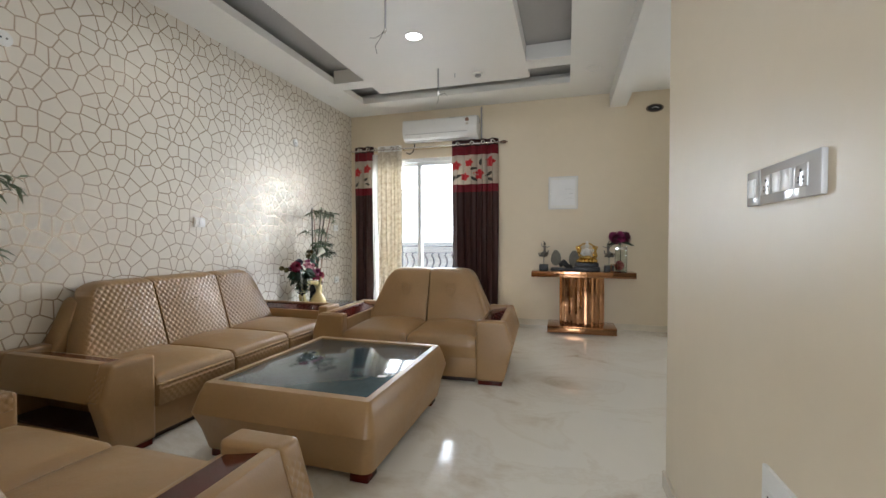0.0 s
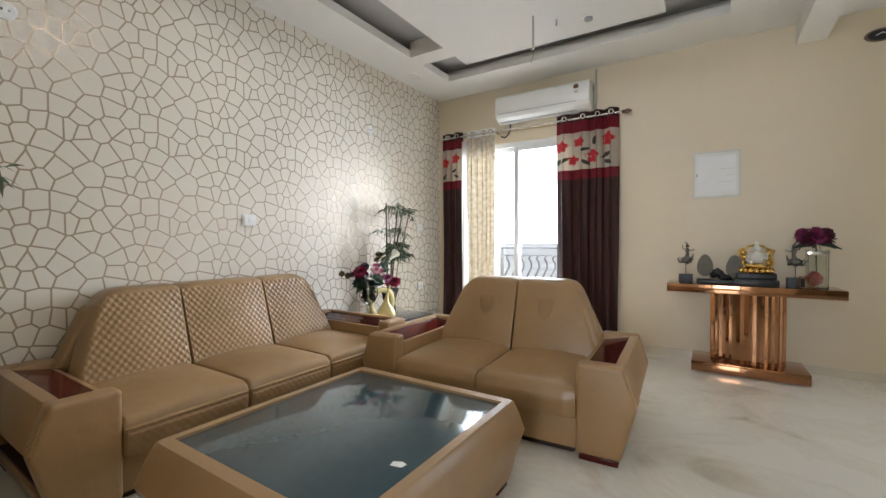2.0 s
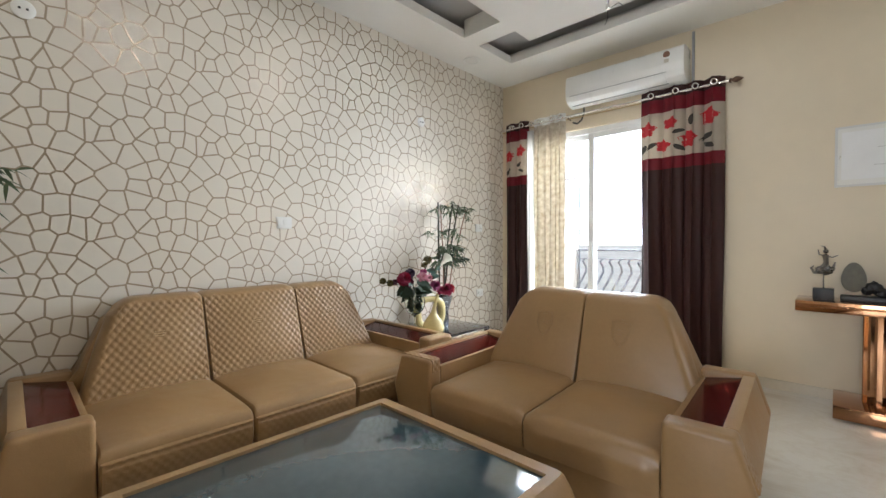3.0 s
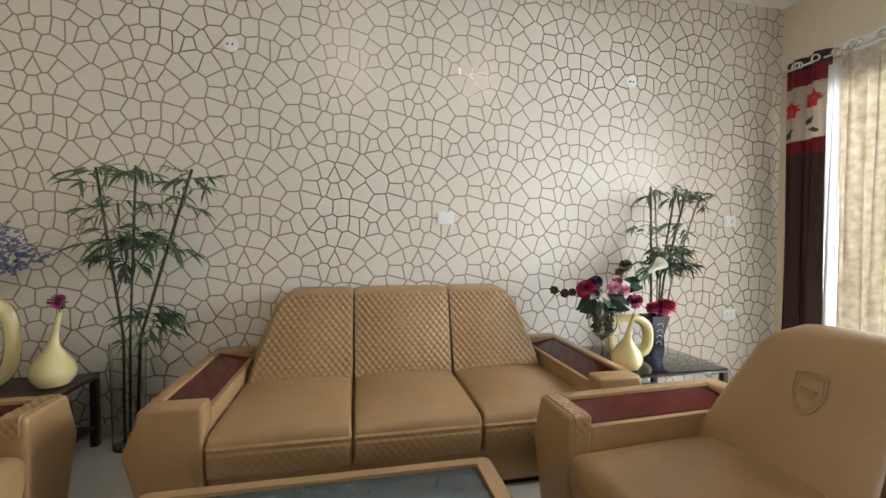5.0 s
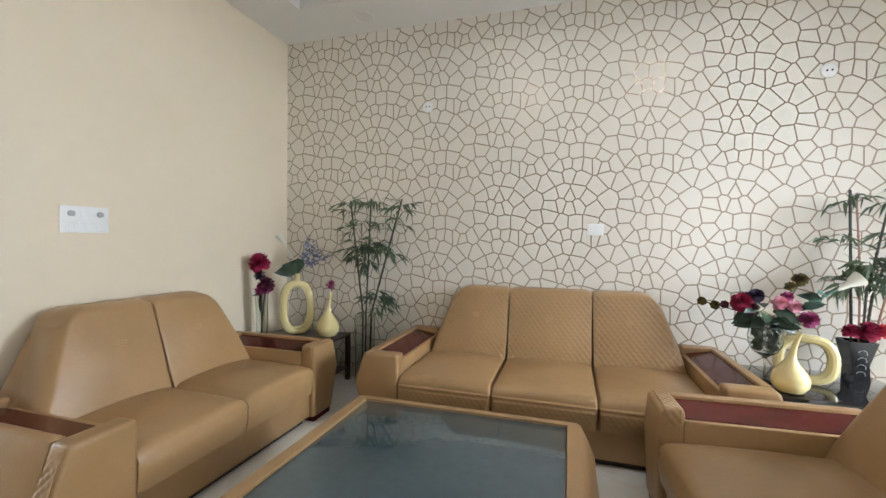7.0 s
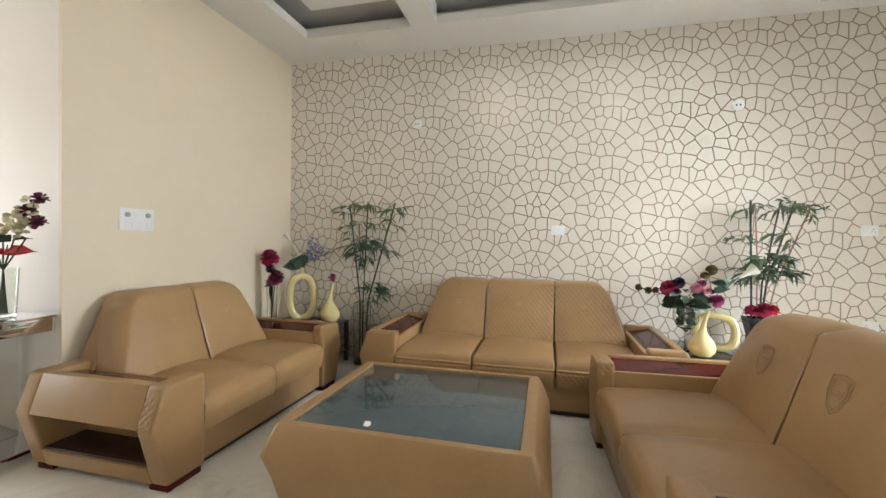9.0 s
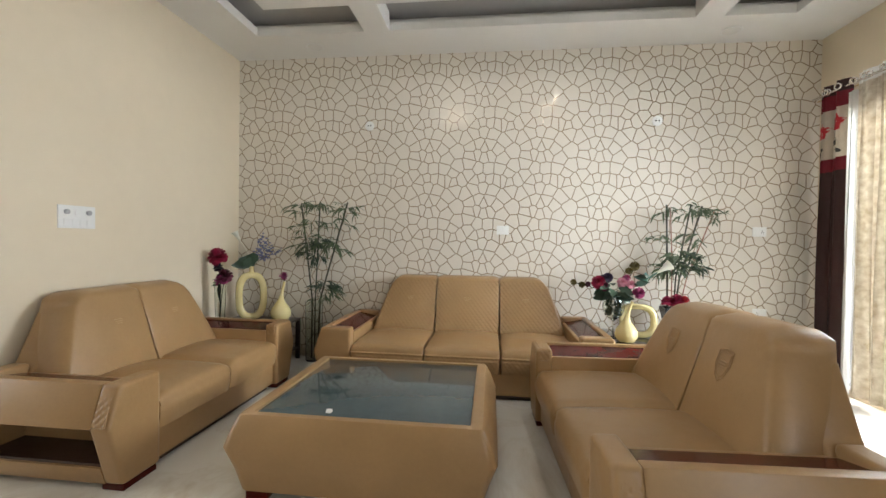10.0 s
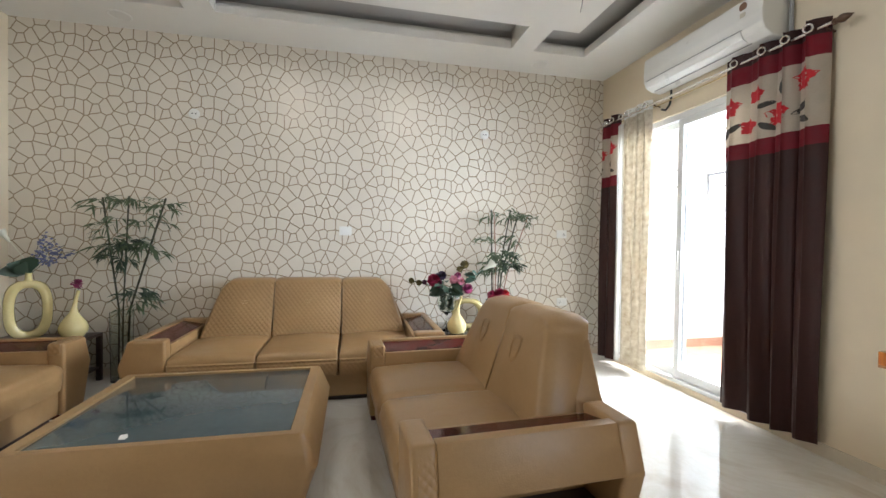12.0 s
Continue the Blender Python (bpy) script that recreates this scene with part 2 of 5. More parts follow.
# ceiling with a sunk channel round a centre panel, held by four straps
CX0, CX1, CY0, CY1 = -2.605, 0.102, 0.78, 5.232
IX0, IX1, IY0, IY1 = -2.205, -0.342, 1.07, 4.945
bm = bmesh.new()
LIP = 3.075
box(bm, XW, CX0, YN, YF, ZC, LIP)
box(bm, CX1, 0.585, YN, YF, ZC, LIP)
box(bm, CX0, CX1, CY1, YF, ZC, LIP)
box(bm, CX0, CX1, YN, CY0, ZC, LIP)
box(bm, IX0, IX1, IY0, IY1, ZC, 3.16)
for sx0, sx1 in ((CX0, IX0), (IX1, CX1)):
    for sy0, sy1 in ((1.772, 1.994), (4.49, 4.705)):
        box(bm, sx0, sx1, sy0, sy1, ZC, 3.16)
box(bm, 0.585, 0.782, YN, YF, 2.82, 3.2)
DX0, DX1, DY0, DY1 = 1.25, 3.75, 2.95, 5.32  # sunk panel over the dining side
box(bm, 0.782, DX0, YB, YF, 2.985, 3.2)
box(bm, DX1, XR, YB, YF, 2.985, 3.2)
box(bm, DX0, DX1, DY1, YF, 2.985, 3.2)
box(bm, DX0, DX1, YB, DY0, 2.985, 3.2)
box(bm, DX0 + 0.4, DX1 - 0.4, DY0 + 0.4, DY1 - 0.3, 2.985, 3.16)
box(bm, DX0, DX1, DY0, DY1, 3.14, 3.2)
box(bm, NEAR_END, 0.782, YB, YN, 2.985, 3.2)
for a in ((XW, CX0 - 0.13, YN, YF), (CX1 + 0.13, 0.585, YN, YF), (CX0 - 0.13, CX1 + 0.13, CY1 + 0.13, YF), (CX0 - 0.13, CX1 + 0.13, YN, CY0 - 0.13)):
    box(bm, *a, LIP, 3.2)
box(bm, XW, 0.585, YN, YF, 3.2, 3.3)
structure("ceiling", bm, CEIL, "white false ceiling with a sunk channel around a centre panel", "ceiling")
structure("cove", boxed(CX0 - 0.13, CX1 + 0.13, CY0 - 0.13, CY1 + 0.13, 3.165, 3.195), COVE_SHADE, "back of the ceiling channel with its shade put in as grey", "ceiling")



def clip_cell(poly, p, n):
    """Keeps the side of a convex polygon that lies behind the line through p with normal n."""
    out = []
    for a, c in zip(poly, poly[1:] + poly[:1]):
        da, dc = (a - p).dot(n), (c - p).dot(n)
        if da <= 0:
            out.append(a)
        if (da < 0 < dc) or (dc < 0 < da):
            out.append(a.lerp(c, da / (da - dc)))
    return out


def crackle_cells(size, gap, seed):
    """One repeat of the print: two ladders of narrow cells, loose cells between, every cell drawn in by half a line."""
    r = random.Random(seed)
    fixed = []
    for bx, bz, nx, nz, dx, dz in ((0.02, 0.30, 4, 2, 0.060, 0.078), (0.26, 0.05, 4, 1, 0.062, 0.080), (0.05, 0.06, 2, 1, 0.066, 0.085)):
        for i in range(nx):
            for k in range(nz):
                fixed.append(Vector((bx + dx * i + r.uniform(-0.009, 0.009), bz + dz * k + 0.012 * math.sin(2.2 * i) + r.uniform(-0.007, 0.007))))

    def gap_between(p, q):
        d = [abs(p[i] - q[i]) for i in (0, 1)]
        return math.hypot(*[min(e, size - e) for e in d])
    loose = []
    for k in range(4000):
        q = Vector((r.uniform(0, size), r.uniform(0, size)))
        if all(gap_between(q, p) > 0.074 for p in fixed) and all(gap_between(q, p) > 0.086 for p in loose):
            loose.append(q)
    seeds = fixed + loose
    ring = [p + Vector((i * size, k * size)) for p in seeds for i in (-1, 0, 1) for k in (-1, 0, 1)]
    cells = []
    for p in seeds:
        poly = [p + Vector(c) for c in ((-0.2, -0.2), (0.2, -0.2), (0.2, 0.2), (-0.2, 0.2))]
        for q in ring:
            d = q - p
            if 1e-6 < d.length < 0.4:
                n = d.normalized()
                poly = clip_cell(poly, p + d / 2 - n * gap / 2, n)
        cells.append(poly)
    return cells


def paper_cells():
    size = 0.535
    cells = crackle_cells(size, 0.0092, 4)
    verts, faces = [], []
    lo, hi = Vector((YN, 0.0)), Vector((YF, ZC))
    for i in range(int((YF - YN) / size) + 3):
        for k in range(int(ZC / size) + 3):
            off = Vector((YN - 0.30 + i * size, -0.42 + k * size))
            for cell in cells:
                poly = [c + off for c in cell]
                for p, n in ((lo, (-1, 0)), (lo, (0, -1)), (hi, (1, 0)), (hi, (0, 1))):
                    poly = clip_cell(poly, p, Vector(n)) if poly else poly
                if len(poly) < 3:
                    continue
                b = len(verts)
                m = len(poly)
                for x in (XW - 0.002, XW + 0.0008):
                    verts.extend((x, c.x, c.y) for c in poly)
                faces.append([b + m + j for j in range(m)])
                for j in range(m):
                    j2 = (j + 1) % m
                    faces.append((b + j, b + j2, b + m + j2, b + m + j))
    me = bpy.data.meshes.new("paper_cells")
    me.from_pydata(verts, [], faces)
    me.materials.append(WALLPAPER)
    ob = new("paper_cells", me)
    ob.parent = wall_west
    return tagged(ob, "off-white paper cells between bronze lines", "", "", "stuff")


paper_cells()

# skirtings
def skirting(name, *a):
    return structure(name, boxed(*a, bevel=0.002), SKIRT, "cream marble skirting along the wall", "skirting")


skirting("baseboard_north", WX1 + 0.02, XR, YF - 0.014, YF, 0, 0.075)
skirting("baseboard_west", XW, XW + 0.014, YN, YF, 0, 0.075)
skirting("baseboard_south", XW + 0.014, NEAR_END, YN, YN + 0.014, 0, 0.075)
skirting("baseboard_pillar", PX - 0.014, PX, YB, PY, 0, 0.075)

# ---- sofas ----
def cushion(bm, fn, nu, nv):
    """A closed pillow from fn(u, v, side): side 1 the front sheet, 0 the back sheet, sharing its rim."""
    grid = {}
    for s in (0, 1):
        for i in range(nu + 1):
            for j in range(nv + 1):
                rim = i in (0, nu) or j in (0, nv)
                if rim and s == 1:
                    grid[s, i, j] = grid[0, i, j]
                else:
                    grid[s, i, j] = bm.verts.new(fn(i / nu, j / nv, s))
    for s in (0, 1):
        for i in range(nu):
            for j in range(nv):
                q = [grid[s, i, j], grid[s, i + 1, j], grid[s, i + 1, j + 1], grid[s, i, j + 1]]
                if len(set(q)) == 4:
                    bm.faces.new(q if s else q[::-1])
    return bm


def quilt(a, b, size):
    """Height of diamond stitching at (a, b) metres: 1 in the middle of a diamond, 0 on a seam."""
    p, q = (a + b * 0.82) / size, (a - b * 0.82) / size
    return (abs(math.sin(math.pi * p)) * abs(math.sin(math.pi * q))) ** 0.45


def seat_cushion(x0, x1, y0, y1, z0, z1, quilted, crown):
    """Seat pad: a crowned box with rounded edges and a stitched front face."""
    bm = bmesh.new()
    r = 0.045
    # outline in the depth direction, from the rear top over the front edge to the bottom
    rows = []
    depth, height = y1 - y0, z1 - z0
    steps = [(y1 - depth * (k / 14) * ((depth - r) / depth), z1) for k in range(15)]
    steps += [(y0 + r - r * math.sin(a), z1 - r + r * math.cos(a)) for a in (0.4, 0.8, 1.2, 1.57)]
    fronts = 26 if quilted else 8
    steps += [(y0, z1 - r - (height - r) * (k / fronts)) for k in range(1, fronts + 1)]
    nx = 60 if quilted else 16
    for y, z in steps:
        row = []
        for i in range(nx + 1):
            u = i / nx
            x = x0 + (x1 - x0) * u
            side = min(u, 1 - u) * (x1 - x0)
            rd = 0.016
            drop = rd - math.sqrt(max(0, rd * rd - max(0, rd - side) ** 2)) if side < rd else 0
            yy, zz = y, z
            t = (y1 - y) / depth
            if z >= z1 - r - 1e-6:
                zz = z + crown * (math.sin(math.pi * u) ** 0.7) * math.sin(math.pi * min(1, 0.12 + 0.86 * t)) - drop
            else:
                yy = y + drop + 0.012 * math.sin(math.pi * (z1 - z) / height) * -1
                if quilted:
                    yy -= 0.004 * quilt(x - x0, z - z0, 0.037) * (1 if 0.03 < side else side / 0.03)
            if z < z1 - r and abs(z - (z1 - r - 0.02)) < 0.006:
                yy += 0.003
            row.append(bm.verts.new((x, yy, zz)))
        rows.append(row)
    for p, q in zip(rows, rows[1:]):
        for i in range(nx):
            bm.faces.new((p[i], p[i + 1], q[i + 1], q[i]))
    # closing sides and bottom
    back = [bm.verts.new((v.co.x, v.co.y, z0)) for v in rows[0]]
    for i in range(nx):
        bm.faces.new((back[i], back[i + 1], rows[0][i + 1], rows[0][i]))
    bm.faces.new(back + rows[-1][::-1])
    for i, flip in ((0, 1), (nx, 0)):
        ring = [r_[i] for r_ in rows] + [back[i]]
        bm.faces.new(ring if flip else ring[::-1])
    return bm


def back_cushion(x0, x1, z0, z1, slant0, slant1, quilted, depth=0.17, rear=0.16):
    """Back pad leaning to the rear; slant0/slant1: how far its sides run inwards at the top."""
    n = 90 if quilted else 32
    lean = 0.17

    def fn(u, v, s):
        u = 0.5 * (1 - math.cos(math.pi * u))
        zz = z0 + (z1 - z0) * v
        top = v ** 1.15
        a, b = x0 + slant0 * top, x1 - slant1 * top
        x = a + (b - a) * u
        e = min(u, 1 - u) * (b - a)
        g = min(v, 1 - v) * (z1 - z0)
        e_l = u * (b - a) * (1.0 if slant0 > 0.05 else 5.0)
        e_r = (1 - u) * (b - a) * (1.0 if slant1 > 0.05 else 5.0)
        near = min(e_l, e_r, g)
        puff = math.sqrt(max(0.0, 1 - (1 - min(1, near / 0.035)) ** 2))
        # rounded upper corners
        e_o = min(u * (b - a) if slant0 > 0.05 else 1, (1 - u) * (b - a) if slant1 > 0.05 else 1)
        cu = max(0, 0.06 - e) / 0.06
        co = max(0, 0.11 - e_o) / 0.11
        cv = max(0, 0.09 - (1 - v) * (z1 - z0)) / 0.09
        zz -= (0.018 * cu * cu + 0.045 * co * co) * cv
        y = lean * v
        if s:
            y -= depth * 0.5 * puff + 0.02 * math.sin(math.pi * u) * math.sin(math.pi * v)
            if quilted:
                inside = min(1, max(0, (near - 0.012) / 0.02))
                y -= 0.0080 * (quilt(x - x0, zz - z0, 0.038) - 0.6) * inside
            else:
                y -= 0.0012 * math.sin(23 * x + 9 * zz) * math.sin(17 * zz)
        else:
            y += rear * puff
        return (x, y, zz)
    return cushion(bmesh.new(), fn, n, n)


ARM_W, ARM_Z = 0.235, 0.502


def emblem(cx, cz, y, shield):
    """Raised stitching on a pad: two short bars, on some pads inside a shield outline."""
    bm = bmesh.new()
    if shield:
        for k, r in ((1.45, 0.0022), (1.15, 0.0016)):
            pts = [(-0.032, 0.04), (0.0, 0.046), (0.032, 0.04), (0.034, 0.0), (0.02, -0.035), (0, -0.05), (-0.02, -0.035), (-0.034, 0.0), (-0.032, 0.04)]
            tube(bm, [(cx + p[0] * k, y - 0.0022 + p[1] * 0.32 * k, cz + p[1] * k) for p in pts], r, 6)
    for dz, w in ((0.012, 0.026), (0.0, 0.026), (-0.012, 0.018)):
        tube(bm, [(cx - w, y - 0.002 + dz * 0.36, cz + dz), (cx + w, y - 0.002 + dz * 0.36, cz + dz)], 0.0026, 6)
    return bm


def arm(sofa, inner, sign, f0, capped):
    """Hexagonal armrest: inner face at x = inner, growing outwards along sign; open shelf in its outer side."""
    X = lambda d: inner + sign * d
    F, B = f0, 0.93  # front and rear ends
    wide = ARM_W
    bulge = wide + 0.055
    zb, zm, zt = 0.032, 0.315, ARM_Z
    prof = [(0, zb), (wide - 0.02, zb), (bulge, zm), (wide - 0.005, zt), (wide - 0.055, zt), (wide - 0.055, zt - 0.05), (0.0, zt - 0.06)]
    front = [(0, zb), (wide - 0.02, zb), (bulge, zm), (wide - 0.005, zt), (0, zt)]
    # end blocks
    for y0, y1 in ((F, F + 0.10), (B - 0.10, B)):
        bm = bmesh.new()
        prism(bm, [(X(d), z) for d, z in front], "y", y0, y1, bevel=0.022, seg=4)
        part("arm_end", bm, LEATHER, sofa)
    # upper outer panel with the rim
    up = [(wide - 0.055, zt - 0.05), (wide - 0.055, zt), (wide - 0.005, zt), (bulge, zm), (bulge - 0.05, zm - 0.02)]
    bm = bmesh.new()
    prism(bm, [(X(d), z) for d, z in up], "y", F + 0.095, B - 0.095, bevel=0.008)
    part("arm_panel", bm, LEATHER, sofa)
    # diamond stitched strip beside the front end
    bm = bmesh.new()
    nu, nv = 16, 44
    a, c = Vector((wide - 0.012, zt - 0.006)), Vector((bulge + 0.001, zm + 0.01))
    nrm = Vector(((zt - zm), bulge - wide)).normalized()
    rows = []
    for j in range(nv + 1):
        base = a.lerp(c, j / nv)
        row = []
        for i in range(nu + 1):
            edge = min(i, nu - i, j, nv - j)
            hgt = -0.004 if edge == 0 else 0.0015 + 0.005 * quilt(i / nu * 0.07, j / nv * 0.20, 0.034)
            row.append(bm.verts.new((X(base.x + nrm.x * hgt), F + 0.022 + 0.07 * i / nu, base.y + nrm.y * hgt)))
        rows.append(row)
    for p, q in zip(rows, rows[1:]):
        for i in range(nu):
            bm.faces.new((p[i], p[i + 1], q[i + 1], q[i]))
    part("quilted_strip", bm, LEATHER, sofa, "diamond stitched leather strip")
    if capped:
        # the stitched strip runs on over the top and down the inner side
        bm = bmesh.new()
        path = [(wide - 0.010, zt + 0.0), (0.012, zt + 0.0), (0.003, zt - 0.004), (0.0, zt - 0.012), (0.0, zt - 0.075)]
        dist = [0.0]
        for p, q in zip(path, path[1:]):
            dist.append(dist[-1] + math.hypot(q[0] - p[0], q[1] - p[1]))
        rows, nj, ni = [], 64, 16
        for j in range(nj + 1):
            s_ = dist[-1] * j / nj
            k = max(i for i in range(len(dist) - 1) if dist[i] <= s_ + 1e-9)
            f = (s_ - dist[k]) / (dist[k + 1] - dist[k])
            d_ = path[k][0] + (path[k + 1][0] - path[k][0]) * f
            z_ = path[k][1] + (path[k + 1][1] - path[k][1]) * f
            nd, nz = (0, 1) if k == 0 else ((-1, 0) if k == 3 else (-0.7, 0.7))
            row = []
            for i in range(ni + 1):
                edge = min(i, ni - i, j, nj - j)
                hgt = -0.004 if edge == 0 else 0.0012 + 0.0045 * quilt(i / ni * 0.07, s_, 0.034)
                row.append(bm.verts.new((X(d_ + nd * hgt), F + 0.018 + 0.07 * i / ni, z_ + nz * hgt)))
            rows.append(row)
        for p, q in zip(rows, rows[1:]):
            for i in range(ni):
                bm.faces.new((p[i], p[i + 1], q[i + 1], q[i]))
        part("quilted_cap", bm, LEATHER, sofa, "diamond stitched leather cap")
    # inner side
    bm = bmesh.new()
    box(bm, *sorted((X(0), X(0.03))), F + 0.095, B - 0.095, zb, zt - 0.046, bevel=0.008)
    part("arm_side", bm, LEATHER, sofa)
    # bottom rail below the shelf
    bm = bmesh.new()
    prism(bm, [(X(d), z) for d, z in ((0.03, zb), (wide - 0.02, zb), (wide + 0.005, zb + 0.085), (0.03, zb + 0.085))], "y", F + 0.095, B - 0.095, bevel=0.006)
    part("bottom_rail", bm, LEATHER, sofa)
    bm = bmesh.new()
    box(bm, *sorted((X(0.032), X(wide - 0.01))), F + 0.10, B - 0.10, zb + 0.086, zb + 0.098)
    part("shelf_board", bm, DARKWOOD, sofa, "dark wooden shelf inside the armrest")
    bm = bmesh.new()
    prism(bm, [(X(d), z) for d, z in ((0.026, zt - 0.044), (0.026, zt - 0.075), (wide - 0.05, zt - 0.075), (wide - 0.05, zt - 0.014))], "y", F + 0.10, B - 0.10)
    part("arm_tray", bm, WOOD, sofa, "glossy mahogany inlay on the armrest")
    for y0, y1 in ((F + 0.01, F + 0.12), (B - 0.12, B - 0.02)):
        bm = boxed(*sorted((X(0.015), X(wide - 0.03))), y0, y1, 0.0, 0.0325, bevel=0.004)
        part("foot", bm, WOOD, sofa, "dark red wooden foot")


def sofa(m, seats, cw, quilted, label, group="", f0=0.0, capped=0):
    s = thing("sofa", m, label, "sofa", group)
    half = seats * cw / 2
    bm = boxed(-half, half, 0.03 + f0, 0.86, 0.038, 0.24, bevel=0.012)
    part("base", bm, LEATHER, s)
    # dark block that fills the gap between base and floor
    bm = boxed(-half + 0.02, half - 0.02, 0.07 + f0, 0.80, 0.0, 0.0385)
    part("base_block", bm, DARKWOOD, s, "dark recessed block under the base")
    for k in range(seats):
        x0 = -half + k * cw + 0.003
        x1 = x0 + cw - 0.006
        part("seat_cushion", seat_cushion(x0, x1, f0, 0.68, 0.205, 0.375, quilted, 0.036), LEATHER, s)
        wide = 0.012 if quilted else 0.05  # the plain pads reach out over the trays
        sl0 = 0.165 + wide * 0.8 if k == 0 else -0.005
        sl1 = 0.165 + wide * 0.8 if k == seats - 1 else -0.005
        b0, b1 = x0 - (wide if k == 0 else 0), x1 + (wide if k == seats - 1 else 0)
        bc = part("back_cushion", back_cushion(b0, b1, 0.335, 0.865, sl0, sl1, quilted, rear=0.095 if quilted else 0.155), LEATHER, s, "quilted backrest pad" if quilted else "smooth backrest pad", at=pose(0, 0.665, 0))
        part("emblem", emblem((x0 + x1 + sl0 * 0.6 - sl1 * 0.6) / 2, 0.335 + 0.53 * 0.62, 0.17 * 0.62 - 0.085 - 0.019, capped == -1), LEATHER if capped == -1 else STITCH, bc)
    # shell behind the pads
    bm = bmesh.new()
    w_ = -0.025
    edge = [(half + 0.03, 0.08), (half + 0.03, 0.44), (half + 0.012 + w_, 0.50), (half - 0.095 + w_, 0.745), (half - 0.12 + w_, 0.765)]
    prism(bm, edge + [(-x, z) for x, z in edge[::-1]], "y", 0.80, 0.95, bevel=0.018, seg=3)
    part("back_shell", bm, LEATHER, s)
    arm(s, half, 1, f0, capped == 1)
    arm(s, -half, -1, f0, capped == -1)
    return s


# local front edge of the seat at y = 0, backrest towards +y
sofa(pose(-2.125, 2.70, 0, 0, 0, 90), 3, 0.574, True, "three-seat tan leather sofa with quilted backrests against the wallpaper", "sofa set")
sofa(pose(-1.18, 3.235, 0, 0, 0, 3), 2, 0.574, False, "two-seat tan leather sofa with its back to the balcony door", "sofa set", 0.0, -1)
sofa(pose(-1.565, 1.325, 0, 0, 0, 180), 2, 0.574, False, "two-seat tan leather sofa against the cream wall", "sofa set", 0.08, 1)


# ---- coffee table ----
def coffee_table():
    t = thing("coffee_table", pose(-1.265, 2.34, 0), "low tan leather coffee table with a dark glass top", "table")
    gx, gy = 0.435, 0.487
    levels = [(0.055, 0.478, 0.545, 0.05), (0.16, 0.495, 0.575, 0.05), (0.255, 0.52, 0.607, 0.045), (0.335, 0.50, 0.575, 0.03), (0.388, 0.482, 0.548, 0.022), (0.396, 0.474, 0.540, 0.02)]
    bm = bmesh.new()
    rings = []
    for z, hx, hy, r in levels:
        ring = []
        for cx, cy, a0 in ((hx - r, hy - r, 0), (-hx + r, hy - r, 90), (-hx + r, -hy + r, 180), (hx - r, -hy + r, 270)):
            for k in range(5):
                a = radians(a0 + 90 * k / 4)
                ring.append(bm.verts.new((cx + r * math.cos(a), cy + r * math.sin(a), z)))
        rings.append(ring)
    for z, hx, hy in ((0.396, gx + 0.004, gy + 0.004), (0.375, gx + 0.003, gy + 0.003)):
        ring = []
        for sx, sy, a0 in ((1, 1, 0), (-1, 1, 90), (-1, -1, 180), (1, -1, 270)):
            for k in range(5):
                a = radians(a0 + 90 * k / 4)
                ring.append(bm.verts.new((sx * (hx - 0.004) + 0.004 * math.cos(a), sy * (hy - 0.004) + 0.004 * math.sin(a), z)))
        rings.append(ring)
    for p, q in zip(rings, rings[1:]):
        n = len(p)
        for i in range(n):
            bm.faces.new((p[i], p[(i + 1) % n], q[(i + 1) % n], q[i]))
    bm.faces.new(rings[0][::-1])
    bm.faces.new(rings[-1])
    part("body", bm, LEATHER, t)
    part("glass_top", boxed(-gx, gx, -gy, gy, 0.376, 0.386, bevel=0.002), GLASS_TOP, t, "dark grey glass pane")
    for sx in (-1, 1):
        for sy in (-1, 1):
            part("foot", boxed(*sorted((sx * 0.36, sx * 0.455)), *sorted((sy * 0.42, sy * 0.52)), 0, 0.056, bevel=0.004), WOOD, t, "dark red wooden foot")
    return t


coffee_table()

# ---- balcony door, curtains, air conditioner ----
def sliding_door():
    d = tagged(new("door_1"), "white aluminium sliding balcony door with two glass panels", "door", "", "structure")
    y0, y1 = YF + 0.03, YF + 0.13
    part("frame", box(box(box(box(bmesh.new(), WX0, WX0 + 0.05, y0, y1, WZ0, WZ1), WX1 - 0.05, WX1, y0, y1, WZ0, WZ1), WX0 + 0.05, WX1 - 0.05, y0, y1, WZ1 - 0.05, WZ1), WX0 + 0.05, WX1 - 0.05, y0 - 0.02, y1, WZ0, WZ0 + 0.03), ALU, d, smooth=False)
    mid = -1.985
    for k, (a, b, dy) in enumerate(((WX0 + 0.052, mid + 0.035, 0.07), (mid - 0.035, WX1 - 0.052, 0.03))):
        ya, yb = YF + dy + 0.005, YF + dy + 0.035
        z0, z1 = WZ0 + 0.032, WZ1 - 0.052
        bm = bmesh.new()
        box(bm, a, a + 0.06, ya, yb, z0, z1, bevel=0.003)
        box(bm, b - 0.06, b, ya, yb, z0, z1, bevel=0.003)
        box(bm, a + 0.06, b - 0.06, ya, yb, z0, z0 + 0.075, bevel=0.003)
        box(bm, a + 0.06, b - 0.06, ya, yb, z1 - 0.055, z1, bevel=0.003)
        leaf = part("sliding_panel", bm, ALU, d)
        pane = part("pane", boxed(a + 0.058, b - 0.058, ya + 0.012, ya + 0.018, z0 + 0.073, z1 - 0.053), GLASS, leaf, "clear glass pane", smooth=False)
        pane.visible_shadow = False
        part("handle", boxed((b - 0.04) if k == 0 else a + 0.02, (b - 0.02) if k == 0 else a + 0.04, ya - 0.02, ya + 0.002, 1.0, 1.16, bevel=0.004), WHITE, leaf)


